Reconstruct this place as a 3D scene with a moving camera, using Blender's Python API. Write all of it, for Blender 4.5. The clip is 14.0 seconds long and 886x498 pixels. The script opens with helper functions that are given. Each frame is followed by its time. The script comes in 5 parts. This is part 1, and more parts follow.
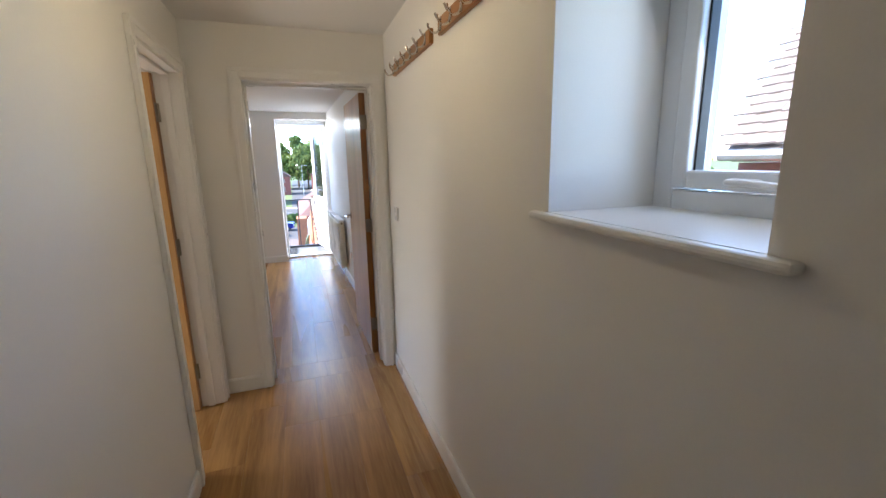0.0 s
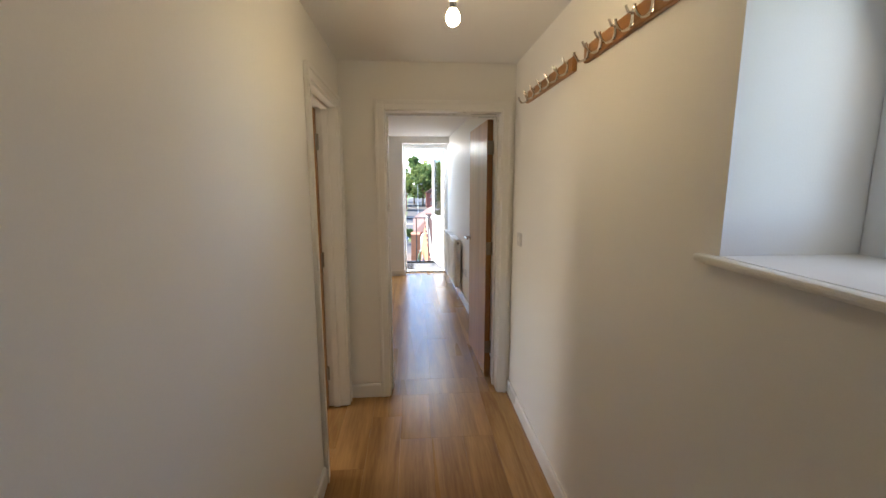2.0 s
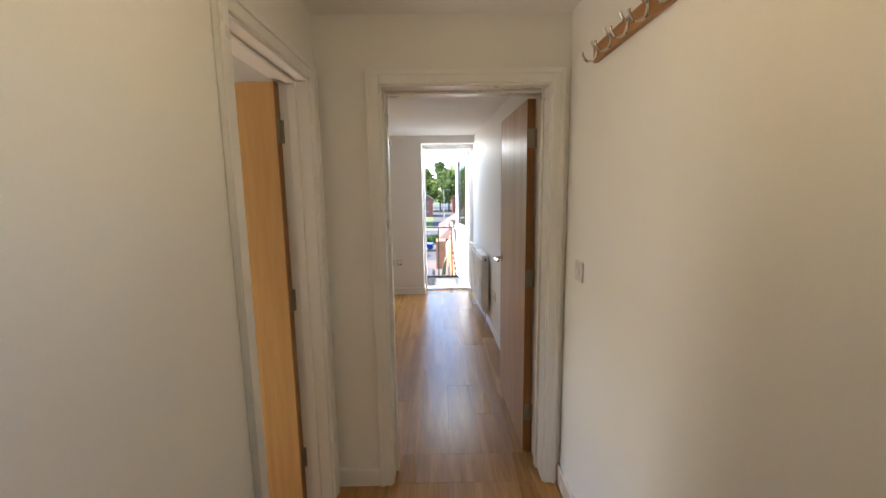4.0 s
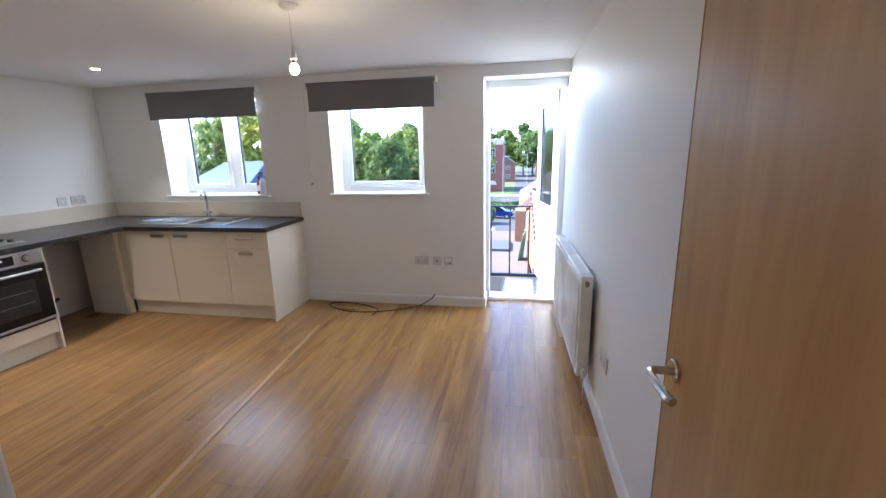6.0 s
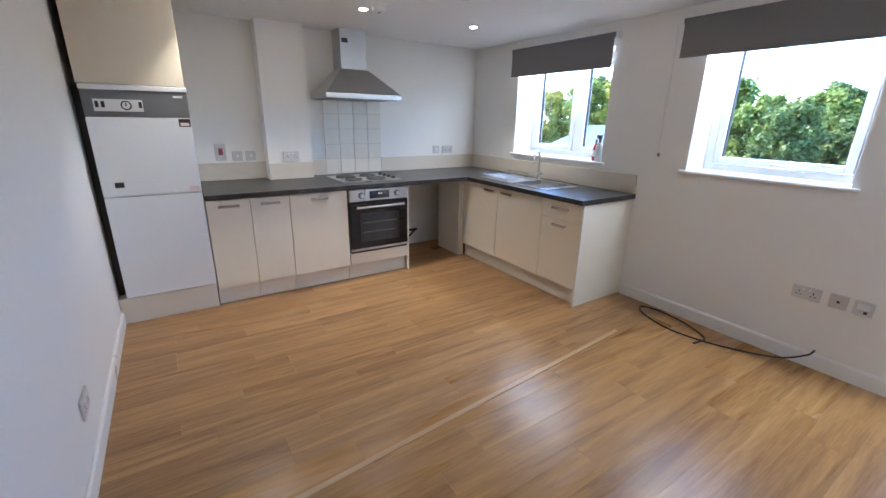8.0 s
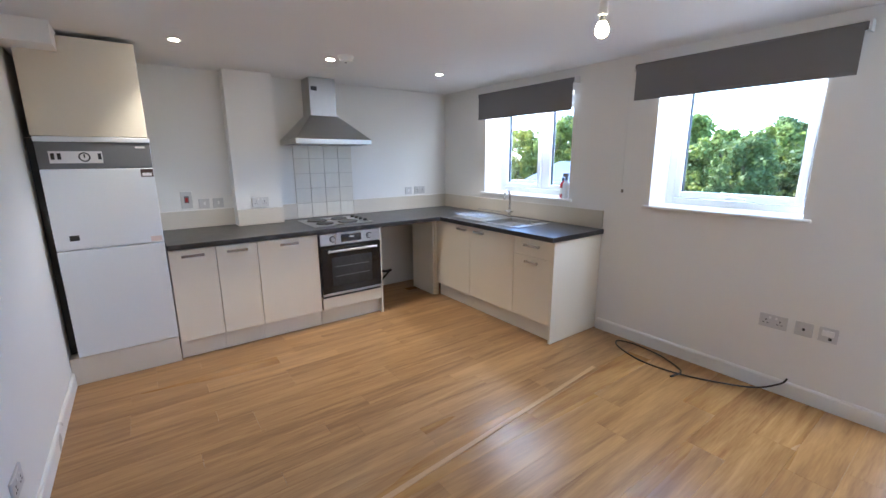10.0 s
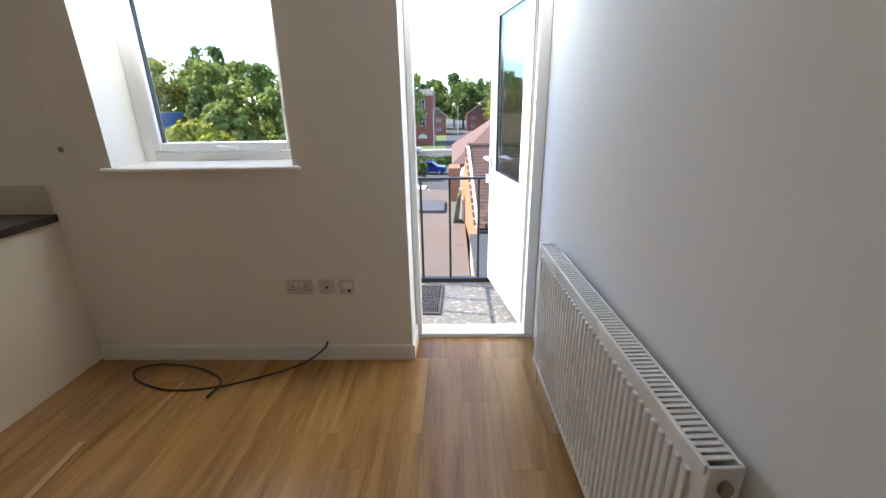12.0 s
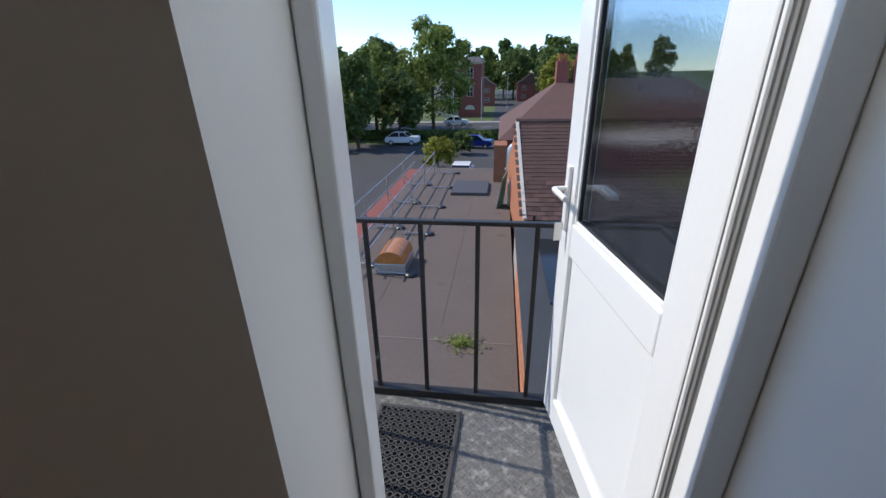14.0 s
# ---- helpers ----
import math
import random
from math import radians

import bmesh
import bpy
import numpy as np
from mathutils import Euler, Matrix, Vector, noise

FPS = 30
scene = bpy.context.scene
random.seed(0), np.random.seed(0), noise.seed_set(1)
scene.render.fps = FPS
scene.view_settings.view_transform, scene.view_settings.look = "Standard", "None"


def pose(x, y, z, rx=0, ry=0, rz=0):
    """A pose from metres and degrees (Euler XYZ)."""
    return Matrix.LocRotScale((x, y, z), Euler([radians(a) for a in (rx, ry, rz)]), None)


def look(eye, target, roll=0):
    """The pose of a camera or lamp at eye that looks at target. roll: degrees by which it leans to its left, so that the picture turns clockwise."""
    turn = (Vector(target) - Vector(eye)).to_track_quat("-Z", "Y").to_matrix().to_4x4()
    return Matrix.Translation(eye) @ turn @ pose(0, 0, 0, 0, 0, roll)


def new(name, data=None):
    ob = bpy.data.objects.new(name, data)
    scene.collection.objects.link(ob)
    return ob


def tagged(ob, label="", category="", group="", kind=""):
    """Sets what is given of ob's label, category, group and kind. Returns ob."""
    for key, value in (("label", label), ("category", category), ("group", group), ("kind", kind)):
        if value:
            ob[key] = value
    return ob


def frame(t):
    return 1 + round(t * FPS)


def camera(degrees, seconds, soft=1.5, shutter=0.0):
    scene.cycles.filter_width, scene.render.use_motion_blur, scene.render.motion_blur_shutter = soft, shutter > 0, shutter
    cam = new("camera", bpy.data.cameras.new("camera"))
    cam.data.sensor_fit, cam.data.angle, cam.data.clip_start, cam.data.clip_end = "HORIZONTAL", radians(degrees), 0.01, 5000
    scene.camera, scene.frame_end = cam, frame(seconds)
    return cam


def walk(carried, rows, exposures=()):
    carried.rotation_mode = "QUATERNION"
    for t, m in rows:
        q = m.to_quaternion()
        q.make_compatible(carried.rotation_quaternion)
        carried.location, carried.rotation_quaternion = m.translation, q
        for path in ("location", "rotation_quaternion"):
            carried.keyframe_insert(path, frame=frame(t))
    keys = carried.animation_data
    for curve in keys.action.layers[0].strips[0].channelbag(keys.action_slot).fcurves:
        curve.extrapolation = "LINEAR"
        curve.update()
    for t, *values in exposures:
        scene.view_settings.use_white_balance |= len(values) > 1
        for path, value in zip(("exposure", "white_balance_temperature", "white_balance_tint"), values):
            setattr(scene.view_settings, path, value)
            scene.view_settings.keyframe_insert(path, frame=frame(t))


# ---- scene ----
cam = camera(94.1, 14.0)
PATH = [
    (0, (-0.501, -6.879, 1.521), (0.137, -5.03, 1.105), -1.0),
    (0.5, (-0.492, -6.817, 1.573), (0.041, -4.927, 1.197), -2.7),
    (1, (-0.56, -6.828, 1.564), (-0.24, -4.896, 1.158), -1.9),
    (1.5, (-0.606, -6.856, 1.524), (-0.419, -4.909, 1.107), -0.5),
    (2, (-0.595, -6.846, 1.556), (-0.453, -4.877, 1.237), -0.1),
    (2.5, (-0.565, -6.802, 1.626), (-0.467, -4.813, 1.441), -0.9),
    (3, (-0.535, -6.709, 1.598), (-0.505, -4.717, 1.421), -1.1),
    (3.2, (-0.534, -6.627, 1.577), (-0.511, -4.637, 1.378), -1.0),
    (5.3, (-0.43, -4.536, 1.537), (-0.456, -2.575, 1.143), -1.0),
    (5.5, (-0.417, -4.347, 1.525), (-0.516, -2.392, 1.113), -1.3),
    (6, (-0.40, -3.93, 1.527), (-0.77, -2.02, 1.074), -1.3),
    (6.5, (-0.51, -3.618, 1.502), (-1.25, -1.829, 0.998), -1.0),
    (7, (-0.56, -3.427, 1.471), (-1.768, -1.938, 0.9), 0.1),
    (7.5, (-0.619, -3.324, 1.481), (-2.184, -2.26, 0.835), 1.4),
    (10, (-0.615, -3.213, 1.522), (-2.192, -2.06, 1.09), -0.3),
    (10.5, (-0.607, -3.101, 1.504), (-1.978, -1.749, 0.965), -1.0),
    (11, (-0.612, -2.928, 1.457), (-1.629, -1.327, 0.821), -1.2),
    (11.5, (-0.621, -2.538, 1.436), (-1.112, -0.725, 0.75), -1.2),
    (12, (-0.506, -2.109, 1.438), (-0.559, -0.224, 0.772), -1.0),
    (12.5, (-0.417, -1.664, 1.444), (-0.367, 0.223, 0.783), -1.1),
    (13, (-0.436, -1.184, 1.457), (-0.348, 0.7, 0.789), -1.0),
    (13.5, (-0.432, -0.756, 1.428), (-0.473, 1.11, 0.711), -1.5),
    (14, (-0.459, -0.387, 1.422), (-0.718, 1.434, 0.638), -1.2),
]
walk(cam, [(t, look(eye, target, roll)) for t, eye, target, roll in PATH],
     [(0, 3.5, 6400, 10), (1.0, 3.45, 7000, 10), (3.2, 3.4, 7250, 10), (5.5, 3.6, 6550, 10), (6.0, 3.55, 6000, 10), (6.5, 3.6, 5800, 10), (7.5, 3.75, 5700, 10), (10.0, 3.8, 5650, 10), (11.0, 3.4, 6000, 10), (11.5, 3.1, 7000, 10), (12.0, 2.75, 7200, 10), (12.5, 2.45, 6950, 10), (13.0, 2.0, 6500, 10), (13.5, 1.55, 6250, 10), (14.0, 0.98, 6550, 10)])

# ---- world, sun, exposure ----
world = bpy.data.worlds.new("sky")
scene.world = world
world.use_nodes = True
wt = world.node_tree
sky = wt.nodes.new("ShaderNodeTexSky")
sky.sky_type, sky.sun_disc = "NISHITA", False
SUN_FROM = Vector((-0.80, 0.13, 0.80)).normalized()
sky.sun_elevation = math.asin(SUN_FROM.z)
sky.air_density, sky.dust_density, sky.ozone_density = 0.9, 0.0, 4.0
sky.altitude = 2500
sky.sun_rotation = math.atan2(SUN_FROM.x, SUN_FROM.y)
wt.links.new(sky.outputs[0], wt.nodes["Background"].inputs[0])
wt.nodes["Background"].inputs[1].default_value = 0.15


def lamp(name, kind, m, energy, colour, **more):
    data = bpy.data.lights.new(name, kind)
    data.energy, data.color = energy, colour
    for key, value in more.items():
        if key == "size":
            data.size = value
        elif key == "size_y":
            data.shape, data.size_y = "RECTANGLE", value
        elif key == "angle":
            data.angle = value
        elif key == "radius":
            data.shadow_soft_size = value
        elif key == "spot":
            data.spot_size, data.spot_blend = value, 0.6
    ob = new(name, data)
    ob.matrix_world = m
    return ob


lamp("sun", "SUN", look(SUN_FROM * 50, (0, 0, 0)), 2.0, (1.0, 0.93, 0.84), angle=radians(0.5))

# sky light in the window openings, under the heads of the reveals
for name, x, z, w, watts in (("sky_window_1", -3.61, 2.05, 1.1, 1.5), ("sky_window_2", -1.80, 2.05, 0.9, 1.2), ("sky_balcony_door", -0.375, 2.13, 0.66, 0.9)):
    lamp(name, "AREA", look((x, 0.13, z), (x, -0.25, z - 0.75)), watts, (0.86, 0.93, 1.0), size=w, size_y=0.18)

lamp("sky_hall_window", "AREA", look((0.43, -6.23, 1.80), (-1.0, -6.15, 1.1)), 0.10, (0.88, 0.94, 1.0), size=0.36, size_y=0.6)
# added fill lamp for the daylight that reaches the hall from the side room
lamp("fill_side_room", "AREA", look((-2.88, -4.42, 0.75), (0.0, -4.55, 1.4)), 1.5, (1.0, 0.93, 0.84), size=0.55, size_y=0.6)

# ---- materials ----


def mat(name, colour, rough=0.6, metal=0.0, vary=0.06, scale=6.0, fine=60.0, bump=0.0, stretch=(1, 1, 1), rand=0.0, spec=0.5, rough_vary=0.08, dark=None, dark_at=0.62):
    """Procedural surface: broad and fine noise in the colour, uneven gloss, fine relief."""
    m = bpy.data.materials.new(name)
    m.use_nodes = True
    n, l = m.node_tree.nodes, m.node_tree.links
    b = n["Principled BSDF"]
    b.inputs["Metallic"].default_value = metal
    b.inputs["Specular IOR Level"].default_value = spec
    tc, mp = n.new("ShaderNodeTexCoord"), n.new("ShaderNodeMapping")
    geo = n.new("ShaderNodeNewGeometry")
    l.new(geo.outputs["Position"], mp.inputs[0])
    mp.inputs["Scale"].default_value = stretch
    broad, small = n.new("ShaderNodeTexNoise"), n.new("ShaderNodeTexNoise")
    broad.inputs["Scale"].default_value, small.inputs["Scale"].default_value = scale, fine
    broad.inputs["Detail"].default_value = 3
    for t in (broad, small):
        l.new(mp.outputs[0], t.inputs[0])
    add = n.new("ShaderNodeMath")
    add.operation = "ADD"
    l.new(broad.outputs[0], add.inputs[0])
    l.new(small.outputs[0], add.inputs[1])
    last = add
    if rand:
        info, ra = n.new("ShaderNodeObjectInfo"), n.new("ShaderNodeMath")
        ra.operation = "MULTIPLY_ADD"
        ra.inputs[1].default_value, ra.inputs[2].default_value = rand * 2, -rand
        l.new(info.outputs["Random"], ra.inputs[0])
        a2 = n.new("ShaderNodeMath")
        l.new(ra.outputs[0], a2.inputs[0])
        l.new(add.outputs[0], a2.inputs[1])
        last = a2
    ramp = n.new("ShaderNodeMapRange")
    ramp.inputs["From Min"].default_value, ramp.inputs["From Max"].default_value = 0.6, 1.4
    ramp.inputs["To Min"].default_value, ramp.inputs["To Max"].default_value = 1 - vary, 1 + vary
    ramp.clamp = False
    l.new(last.outputs[0], ramp.inputs[0])
    hsv = n.new("ShaderNodeHueSaturation")
    hsv.inputs["Color"].default_value = (*colour, 1)
    l.new(ramp.outputs[0], hsv.inputs["Value"])
    out = hsv.outputs[0]
    if dark:
        mix, st = n.new("ShaderNodeMix"), n.new("ShaderNodeMapRange")
        mix.data_type = "RGBA"
        st.inputs["From Min"].default_value, st.inputs["From Max"].default_value = dark_at, dark_at + 0.12
        l.new(broad.outputs[0], st.inputs[0])
        l.new(st.outputs[0], mix.inputs[0])
        l.new(out, mix.inputs[6])
        mix.inputs[7].default_value = (*dark, 1)
        out = mix.outputs[2]
    l.new(out, b.inputs["Base Color"])
    rr = n.new("ShaderNodeMapRange")
    rr.inputs["To Min"].default_value, rr.inputs["To Max"].default_value = max(0.02, rough - rough_vary), min(1, rough + rough_vary)
    l.new(broad.outputs[0], rr.inputs[0])
    l.new(rr.outputs[0], b.inputs["Roughness"])
    if bump:
        bp = n.new("ShaderNodeBump")
        bp.inputs["Strength"].default_value, bp.inputs["Distance"].default_value = bump, 0.004
        l.new(small.outputs[0], bp.inputs["Height"])
        l.new(bp.outputs[0], b.inputs["Normal"])
    return m


def wood(name, light, dark, rough, along="Y", ring=14.0, rand=0.12, spec=0.5):
    """Wood with long grain along one axis, streaks and tone shifts from board to board."""
    m = bpy.data.materials.new(name)
    m.use_nodes = True
    n, l = m.node_tree.nodes, m.node_tree.links
    b = n["Principled BSDF"]
    geo, mp, info = n.new("ShaderNodeNewGeometry"), n.new("ShaderNodeMapping"), n.new("ShaderNodeObjectInfo")
    off = n.new("ShaderNodeVectorMath")
    off.operation = "MULTIPLY_ADD"
    comb = n.new("ShaderNodeCombineXYZ")
    for k in range(3):
        l.new(info.outputs["Random"], comb.inputs[k])
    l.new(comb.outputs[0], off.inputs[0])
    off.inputs[1].default_value = (37, 53, 71)
    l.new(geo.outputs["Position"], off.inputs[2])
    l.new(off.outputs[0], mp.inputs[0])
    s = {"X": (0.07, 1, 1), "Y": (1, 0.07, 1), "Z": (1, 1, 0.07)}[along]
    mp.inputs["Scale"].default_value = s
    a, c, d = (n.new("ShaderNodeTexNoise") for _ in range(3))
    for t, sc, de, di in ((a, ring, 4, 1.2), (c, ring * 9, 3, 0.3), (d, 2.0, 2, 0)):
        t.inputs["Scale"].default_value, t.inputs["Detail"].default_value, t.inputs["Distortion"].default_value = sc, de, di
        l.new(mp.outputs[0], t.inputs[0])
    mx = n.new("ShaderNodeMath")
    mx.operation = "MULTIPLY_ADD"
    mx.inputs[1].default_value = 0.42
    l.new(c.outputs[0], mx.inputs[0])
    l.new(a.outputs[0], mx.inputs[2])
    tone = n.new("ShaderNodeMath")
    tone.operation = "MULTIPLY_ADD"
    tone.inputs[1].default_value = rand
    l.new(info.outputs["Random"], tone.inputs[0])
    l.new(mx.outputs[0], tone.inputs[2])
    ramp = n.new("ShaderNodeValToRGB")
    ramp.color_ramp.elements[0].position, ramp.color_ramp.elements[0].color = 0.52, (*dark, 1)
    ramp.color_ramp.elements[1].position, ramp.color_ramp.elements[1].color = 1.0, (*light, 1)
    l.new(tone.outputs[0], ramp.inputs[0])
    l.new(ramp.outputs[0], b.inputs["Base Color"])
    rr = n.new("ShaderNodeMapRange")
    rr.inputs["To Min"].default_value, rr.inputs["To Max"].default_value = rough - 0.06, rough + 0.08
    l.new(d.outputs[0], rr.inputs[0])
    l.new(rr.outputs[0], b.inputs["Roughness"])
    b.inputs["Specular IOR Level"].default_value = spec
    bp = n.new("ShaderNodeBump")
    bp.inputs["Strength"].default_value, bp.inputs["Distance"].default_value = 0.12, 0.001
    l.new(c.outputs[0], bp.inputs["Height"])
    l.new(bp.outputs[0], b.inputs["Normal"])
    return m


def glow(name, colour, strength):
    m = bpy.data.materials.new(name)
    m.use_nodes = True
    b = m.node_tree.nodes["Principled BSDF"]
    b.inputs["Base Color"].default_value = (*colour, 1)
    b.inputs["Emission Color"].default_value = (*colour, 1)
    b.inputs["Emission Strength"].default_value = strength
    return m


def glass(name, rough=0.0, tint=(1, 1, 1), bump=0.0, base=0.03):
    """Thin pane: clear view with a Fresnel mirror over it."""
    m = bpy.data.materials.new(name)
    m.use_nodes = True
    n, l = m.node_tree.nodes, m.node_tree.links
    tr, gl, mx, fr = n.new("ShaderNodeBsdfTransparent"), n.new("ShaderNodeBsdfGlossy"), n.new("ShaderNodeMixShader"), n.new("ShaderNodeLayerWeight")
    pw, ma = n.new("ShaderNodeMath"), n.new("ShaderNodeMath")
    pw.operation, ma.operation = "POWER", "MULTIPLY_ADD"
    pw.inputs[1].default_value, ma.inputs[1].default_value, ma.inputs[2].default_value = 4.0, 0.5, base
    tr.inputs[0].default_value = (*tint, 1)
    gl.inputs["Roughness"].default_value = rough
    fr.inputs[0].default_value = 0.5
    l.new(fr.outputs["Facing"], pw.inputs[0])
    l.new(pw.outputs[0], ma.inputs[0])
    l.new(ma.outputs[0], mx.inputs[0])
    l.new(tr.outputs[0], mx.inputs[1])
    l.new(gl.outputs[0], mx.inputs[2])
    l.new(mx.outputs[0], n["Material Output"].inputs[0])
    if bump:
        nz, bp = n.new("ShaderNodeTexNoise"), n.new("ShaderNodeBump")
        nz.inputs["Scale"].default_value = 90
        bp.inputs["Strength"].default_value = bump
        l.new(nz.outputs[0], bp.inputs["Height"])
        l.new(bp.outputs[0], gl.inputs["Normal"])
    return m


WALL = mat("wall_paint", (0.80, 0.785, 0.75), 0.55, vary=0.015, scale=1.3, fine=220, bump=0.06, spec=0.3)
CEIL = mat("ceiling_paint", (0.80, 0.79, 0.77), 0.8, vary=0.012, scale=1.0, fine=150, bump=0.05, spec=0.2)
GLOSS = mat("white_gloss_paint", (0.80, 0.79, 0.765), 0.3, vary=0.02, scale=3, fine=90, bump=0.04)
UPVC = mat("white_upvc", (0.82, 0.83, 0.83), 0.22, vary=0.015, scale=3, fine=80)
GASKET = mat("black_rubber_gasket", (0.02, 0.02, 0.022), 0.5, vary=0.1)
OAK = wood("oak_floor", (0.50, 0.285, 0.105), (0.25, 0.120, 0.040), 0.27, "Y", 10, 0.07, 0.4)
OAKWEST = wood("brown_oak_floor", (0.44, 0.255, 0.108), (0.215, 0.108, 0.042), 0.29, "Y", 12, 0.12, 0.4)
STRIP = wood("floor_strip_wood", (0.62, 0.42, 0.24), (0.45, 0.27, 0.13), 0.35, "Y", 9, 0.05)
OAKDOOR = wood("oak_veneer", (0.60, 0.365, 0.15), (0.43, 0.235, 0.085), 0.30, "Z", 6, 0.05)
OAKEDGE = wood("oak_lipping", (0.36, 0.17, 0.05), (0.22, 0.09, 0.025), 0.35, "Z", 10, 0.05)
RACKWOOD = wood("varnished_pine", (0.42, 0.20, 0.062), (0.22, 0.09, 0.026), 0.3, "Y", 10, 0.1)
CHROME = mat("brushed_chrome", (0.62, 0.60, 0.57), 0.22, 1.0, vary=0.05, scale=8, fine=200)
STEEL = mat("brushed_steel", (0.52, 0.52, 0.51), 0.30, 1.0, vary=0.06, scale=5, fine=260, stretch=(1, 1, 0.1))
HINGE = mat("hinge_metal", (0.30, 0.27, 0.22), 0.4, 1.0, vary=0.1)
CREAM = mat("cream_cabinet", (0.82, 0.755, 0.625), 0.35, vary=0.015, scale=2, fine=90)
CARCASS = mat("cream_carcass", (0.77, 0.72, 0.62), 0.45, vary=0.02, scale=2, fine=90)
WORKTOP = mat("black_slate_worktop", (0.028, 0.027, 0.028), 0.32, vary=0.5, scale=9, fine=160, bump=0.1, dark=(0.07, 0.065, 0.065), dark_at=0.55)
SPLASH = mat("beige_upstand", (0.60, 0.55, 0.47), 0.35, vary=0.03, scale=4, fine=120)
TILE = mat("cream_tile", (0.74, 0.70, 0.62), 0.14, vary=0.02, scale=5, fine=40, rand=0.5)
GROUT = mat("grout", (0.56, 0.52, 0.45), 0.85, vary=0.05, fine=200)
BLIND = mat("grey_blind_fabric", (0.19, 0.185, 0.185), 0.85, vary=0.05, scale=3, fine=400, bump=0.1, spec=0.1)
BLACKGLASS = mat("black_oven_glass", (0.012, 0.012, 0.013), 0.06, vary=0.2)
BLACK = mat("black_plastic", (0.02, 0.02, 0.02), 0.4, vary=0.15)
CAST = mat("hob_plate_iron", (0.035, 0.034, 0.033), 0.5, vary=0.2, scale=20)
WHITEPL = mat("white_plastic", (0.78, 0.77, 0.75), 0.3, vary=0.02)
APPL = mat("white_enamel", (0.80, 0.82, 0.83), 0.2, vary=0.012, scale=2)
GREYPANEL = mat("grey_panel", (0.16, 0.165, 0.17), 0.35, vary=0.04)
PLATEPL = mat("moulded_plate", (0.58, 0.57, 0.56), 0.3, vary=0.03)
RADW = mat("radiator_enamel", (0.80, 0.79, 0.75), 0.28, vary=0.015, scale=3)
CABLE = mat("black_cable", (0.018, 0.015, 0.014), 0.45, vary=0.1)
RED = mat("red_plastic", (0.42, 0.03, 0.03), 0.35, vary=0.06)
CLEARB = mat("pale_bottle", (0.72, 0.74, 0.76), 0.25, vary=0.03)
GLASS = glass("window_glass")
DOORGLASS = glass("door_glass", 0.05, (0.62, 0.66, 0.68), 0.35, 0.22)
WARM = glow("warm_bulb", (1.0, 0.80, 0.50), 14)
DOWNL = glow("downlight", (1.0, 0.88, 0.70), 12)
PLATE = mat("worn_checker_plate", (0.14, 0.137, 0.13), 0.6, 0.2, vary=0.35, scale=26, fine=90, bump=0.3, dark=(0.26, 0.255, 0.24), dark_at=0.56)
BARS = mat("black_painted_iron", (0.03, 0.028, 0.027), 0.45, 0.2, vary=0.3, scale=12, fine=90, bump=0.2, dark=(0.30, 0.27, 0.23), dark_at=0.70)
RUBBER = mat("rubber_mat", (0.045, 0.043, 0.042), 0.75, vary=0.25, scale=20)
FELT = mat("roofing_felt", (0.125, 0.099, 0.084), 0.9, vary=0.14, scale=0.7, fine=25, bump=0.3, dark=(0.065, 0.052, 0.045), dark_at=0.66)
DARKFELT = mat("dark_felt", (0.05, 0.052, 0.056), 0.85, vary=0.2, scale=1.5, fine=30, bump=0.2)
BRICK = mat("orange_brick", (0.42, 0.16, 0.075), 0.85, vary=0.18, scale=3, fine=30, bump=0.3, rand=0.6)
REDBRICK = mat("red_brick", (0.24, 0.075, 0.055), 0.85, vary=0.2, scale=1.5, fine=14, bump=0.2)
MORTAR = mat("mortar", (0.36, 0.30, 0.25), 0.9, vary=0.1, fine=60)
ROOFTILE = mat("brown_roof_tile", (0.092, 0.048, 0.037), 0.8, vary=0.25, scale=2, fine=30, bump=0.3, rand=0.7)
PALETILE = mat("pale_roof_tile", (0.17, 0.135, 0.115), 0.8, vary=0.15, scale=2, fine=30, bump=0.3, rand=0.6)
ASPHALT = mat("asphalt", (0.062, 0.060, 0.060), 0.9, vary=0.2, scale=0.3, fine=9)
GRASS = mat("grass_ground", (0.085, 0.12, 0.03), 0.95, vary=0.3, scale=0.2, fine=3)
PAVE = mat("pale_pavement", (0.30, 0.28, 0.25), 0.9, vary=0.12, scale=0.5, fine=8)
GALV = mat("galvanised_tube", (0.45, 0.46, 0.47), 0.4, 0.9, vary=0.1)
BLUEROOF = mat("blue_metal_roof", (0.035, 0.085, 0.16), 0.7, vary=0.06, scale=0.5)
BARK = mat("bark", (0.10, 0.07, 0.045), 0.9, vary=0.3, scale=3, fine=20, bump=0.4)
STONE = mat("pale_stone", (0.55, 0.50, 0.43), 0.8, vary=0.08)
SLATE = mat("slate_roof", (0.12, 0.105, 0.10), 0.7, vary=0.15, scale=1, fine=10)
CARBLUE = mat("blue_car_paint", (0.02, 0.035, 0.22), 0.18, 0.3, vary=0.05)
CARWHITE = mat("white_car_paint", (0.75, 0.76, 0.77), 0.2, vary=0.03)
CARGLASS = mat("dark_car_glass", (0.02, 0.025, 0.03), 0.08, vary=0.1)
TYRE = mat("tyre_rubber", (0.02, 0.02, 0.02), 0.8, vary=0.2)
GREENSIGN = mat("green_panel", (0.14, 0.30, 0.22), 0.5, vary=0.08)
DOME = mat("amber_dome", (0.45, 0.17, 0.045), 0.25, vary=0.1)


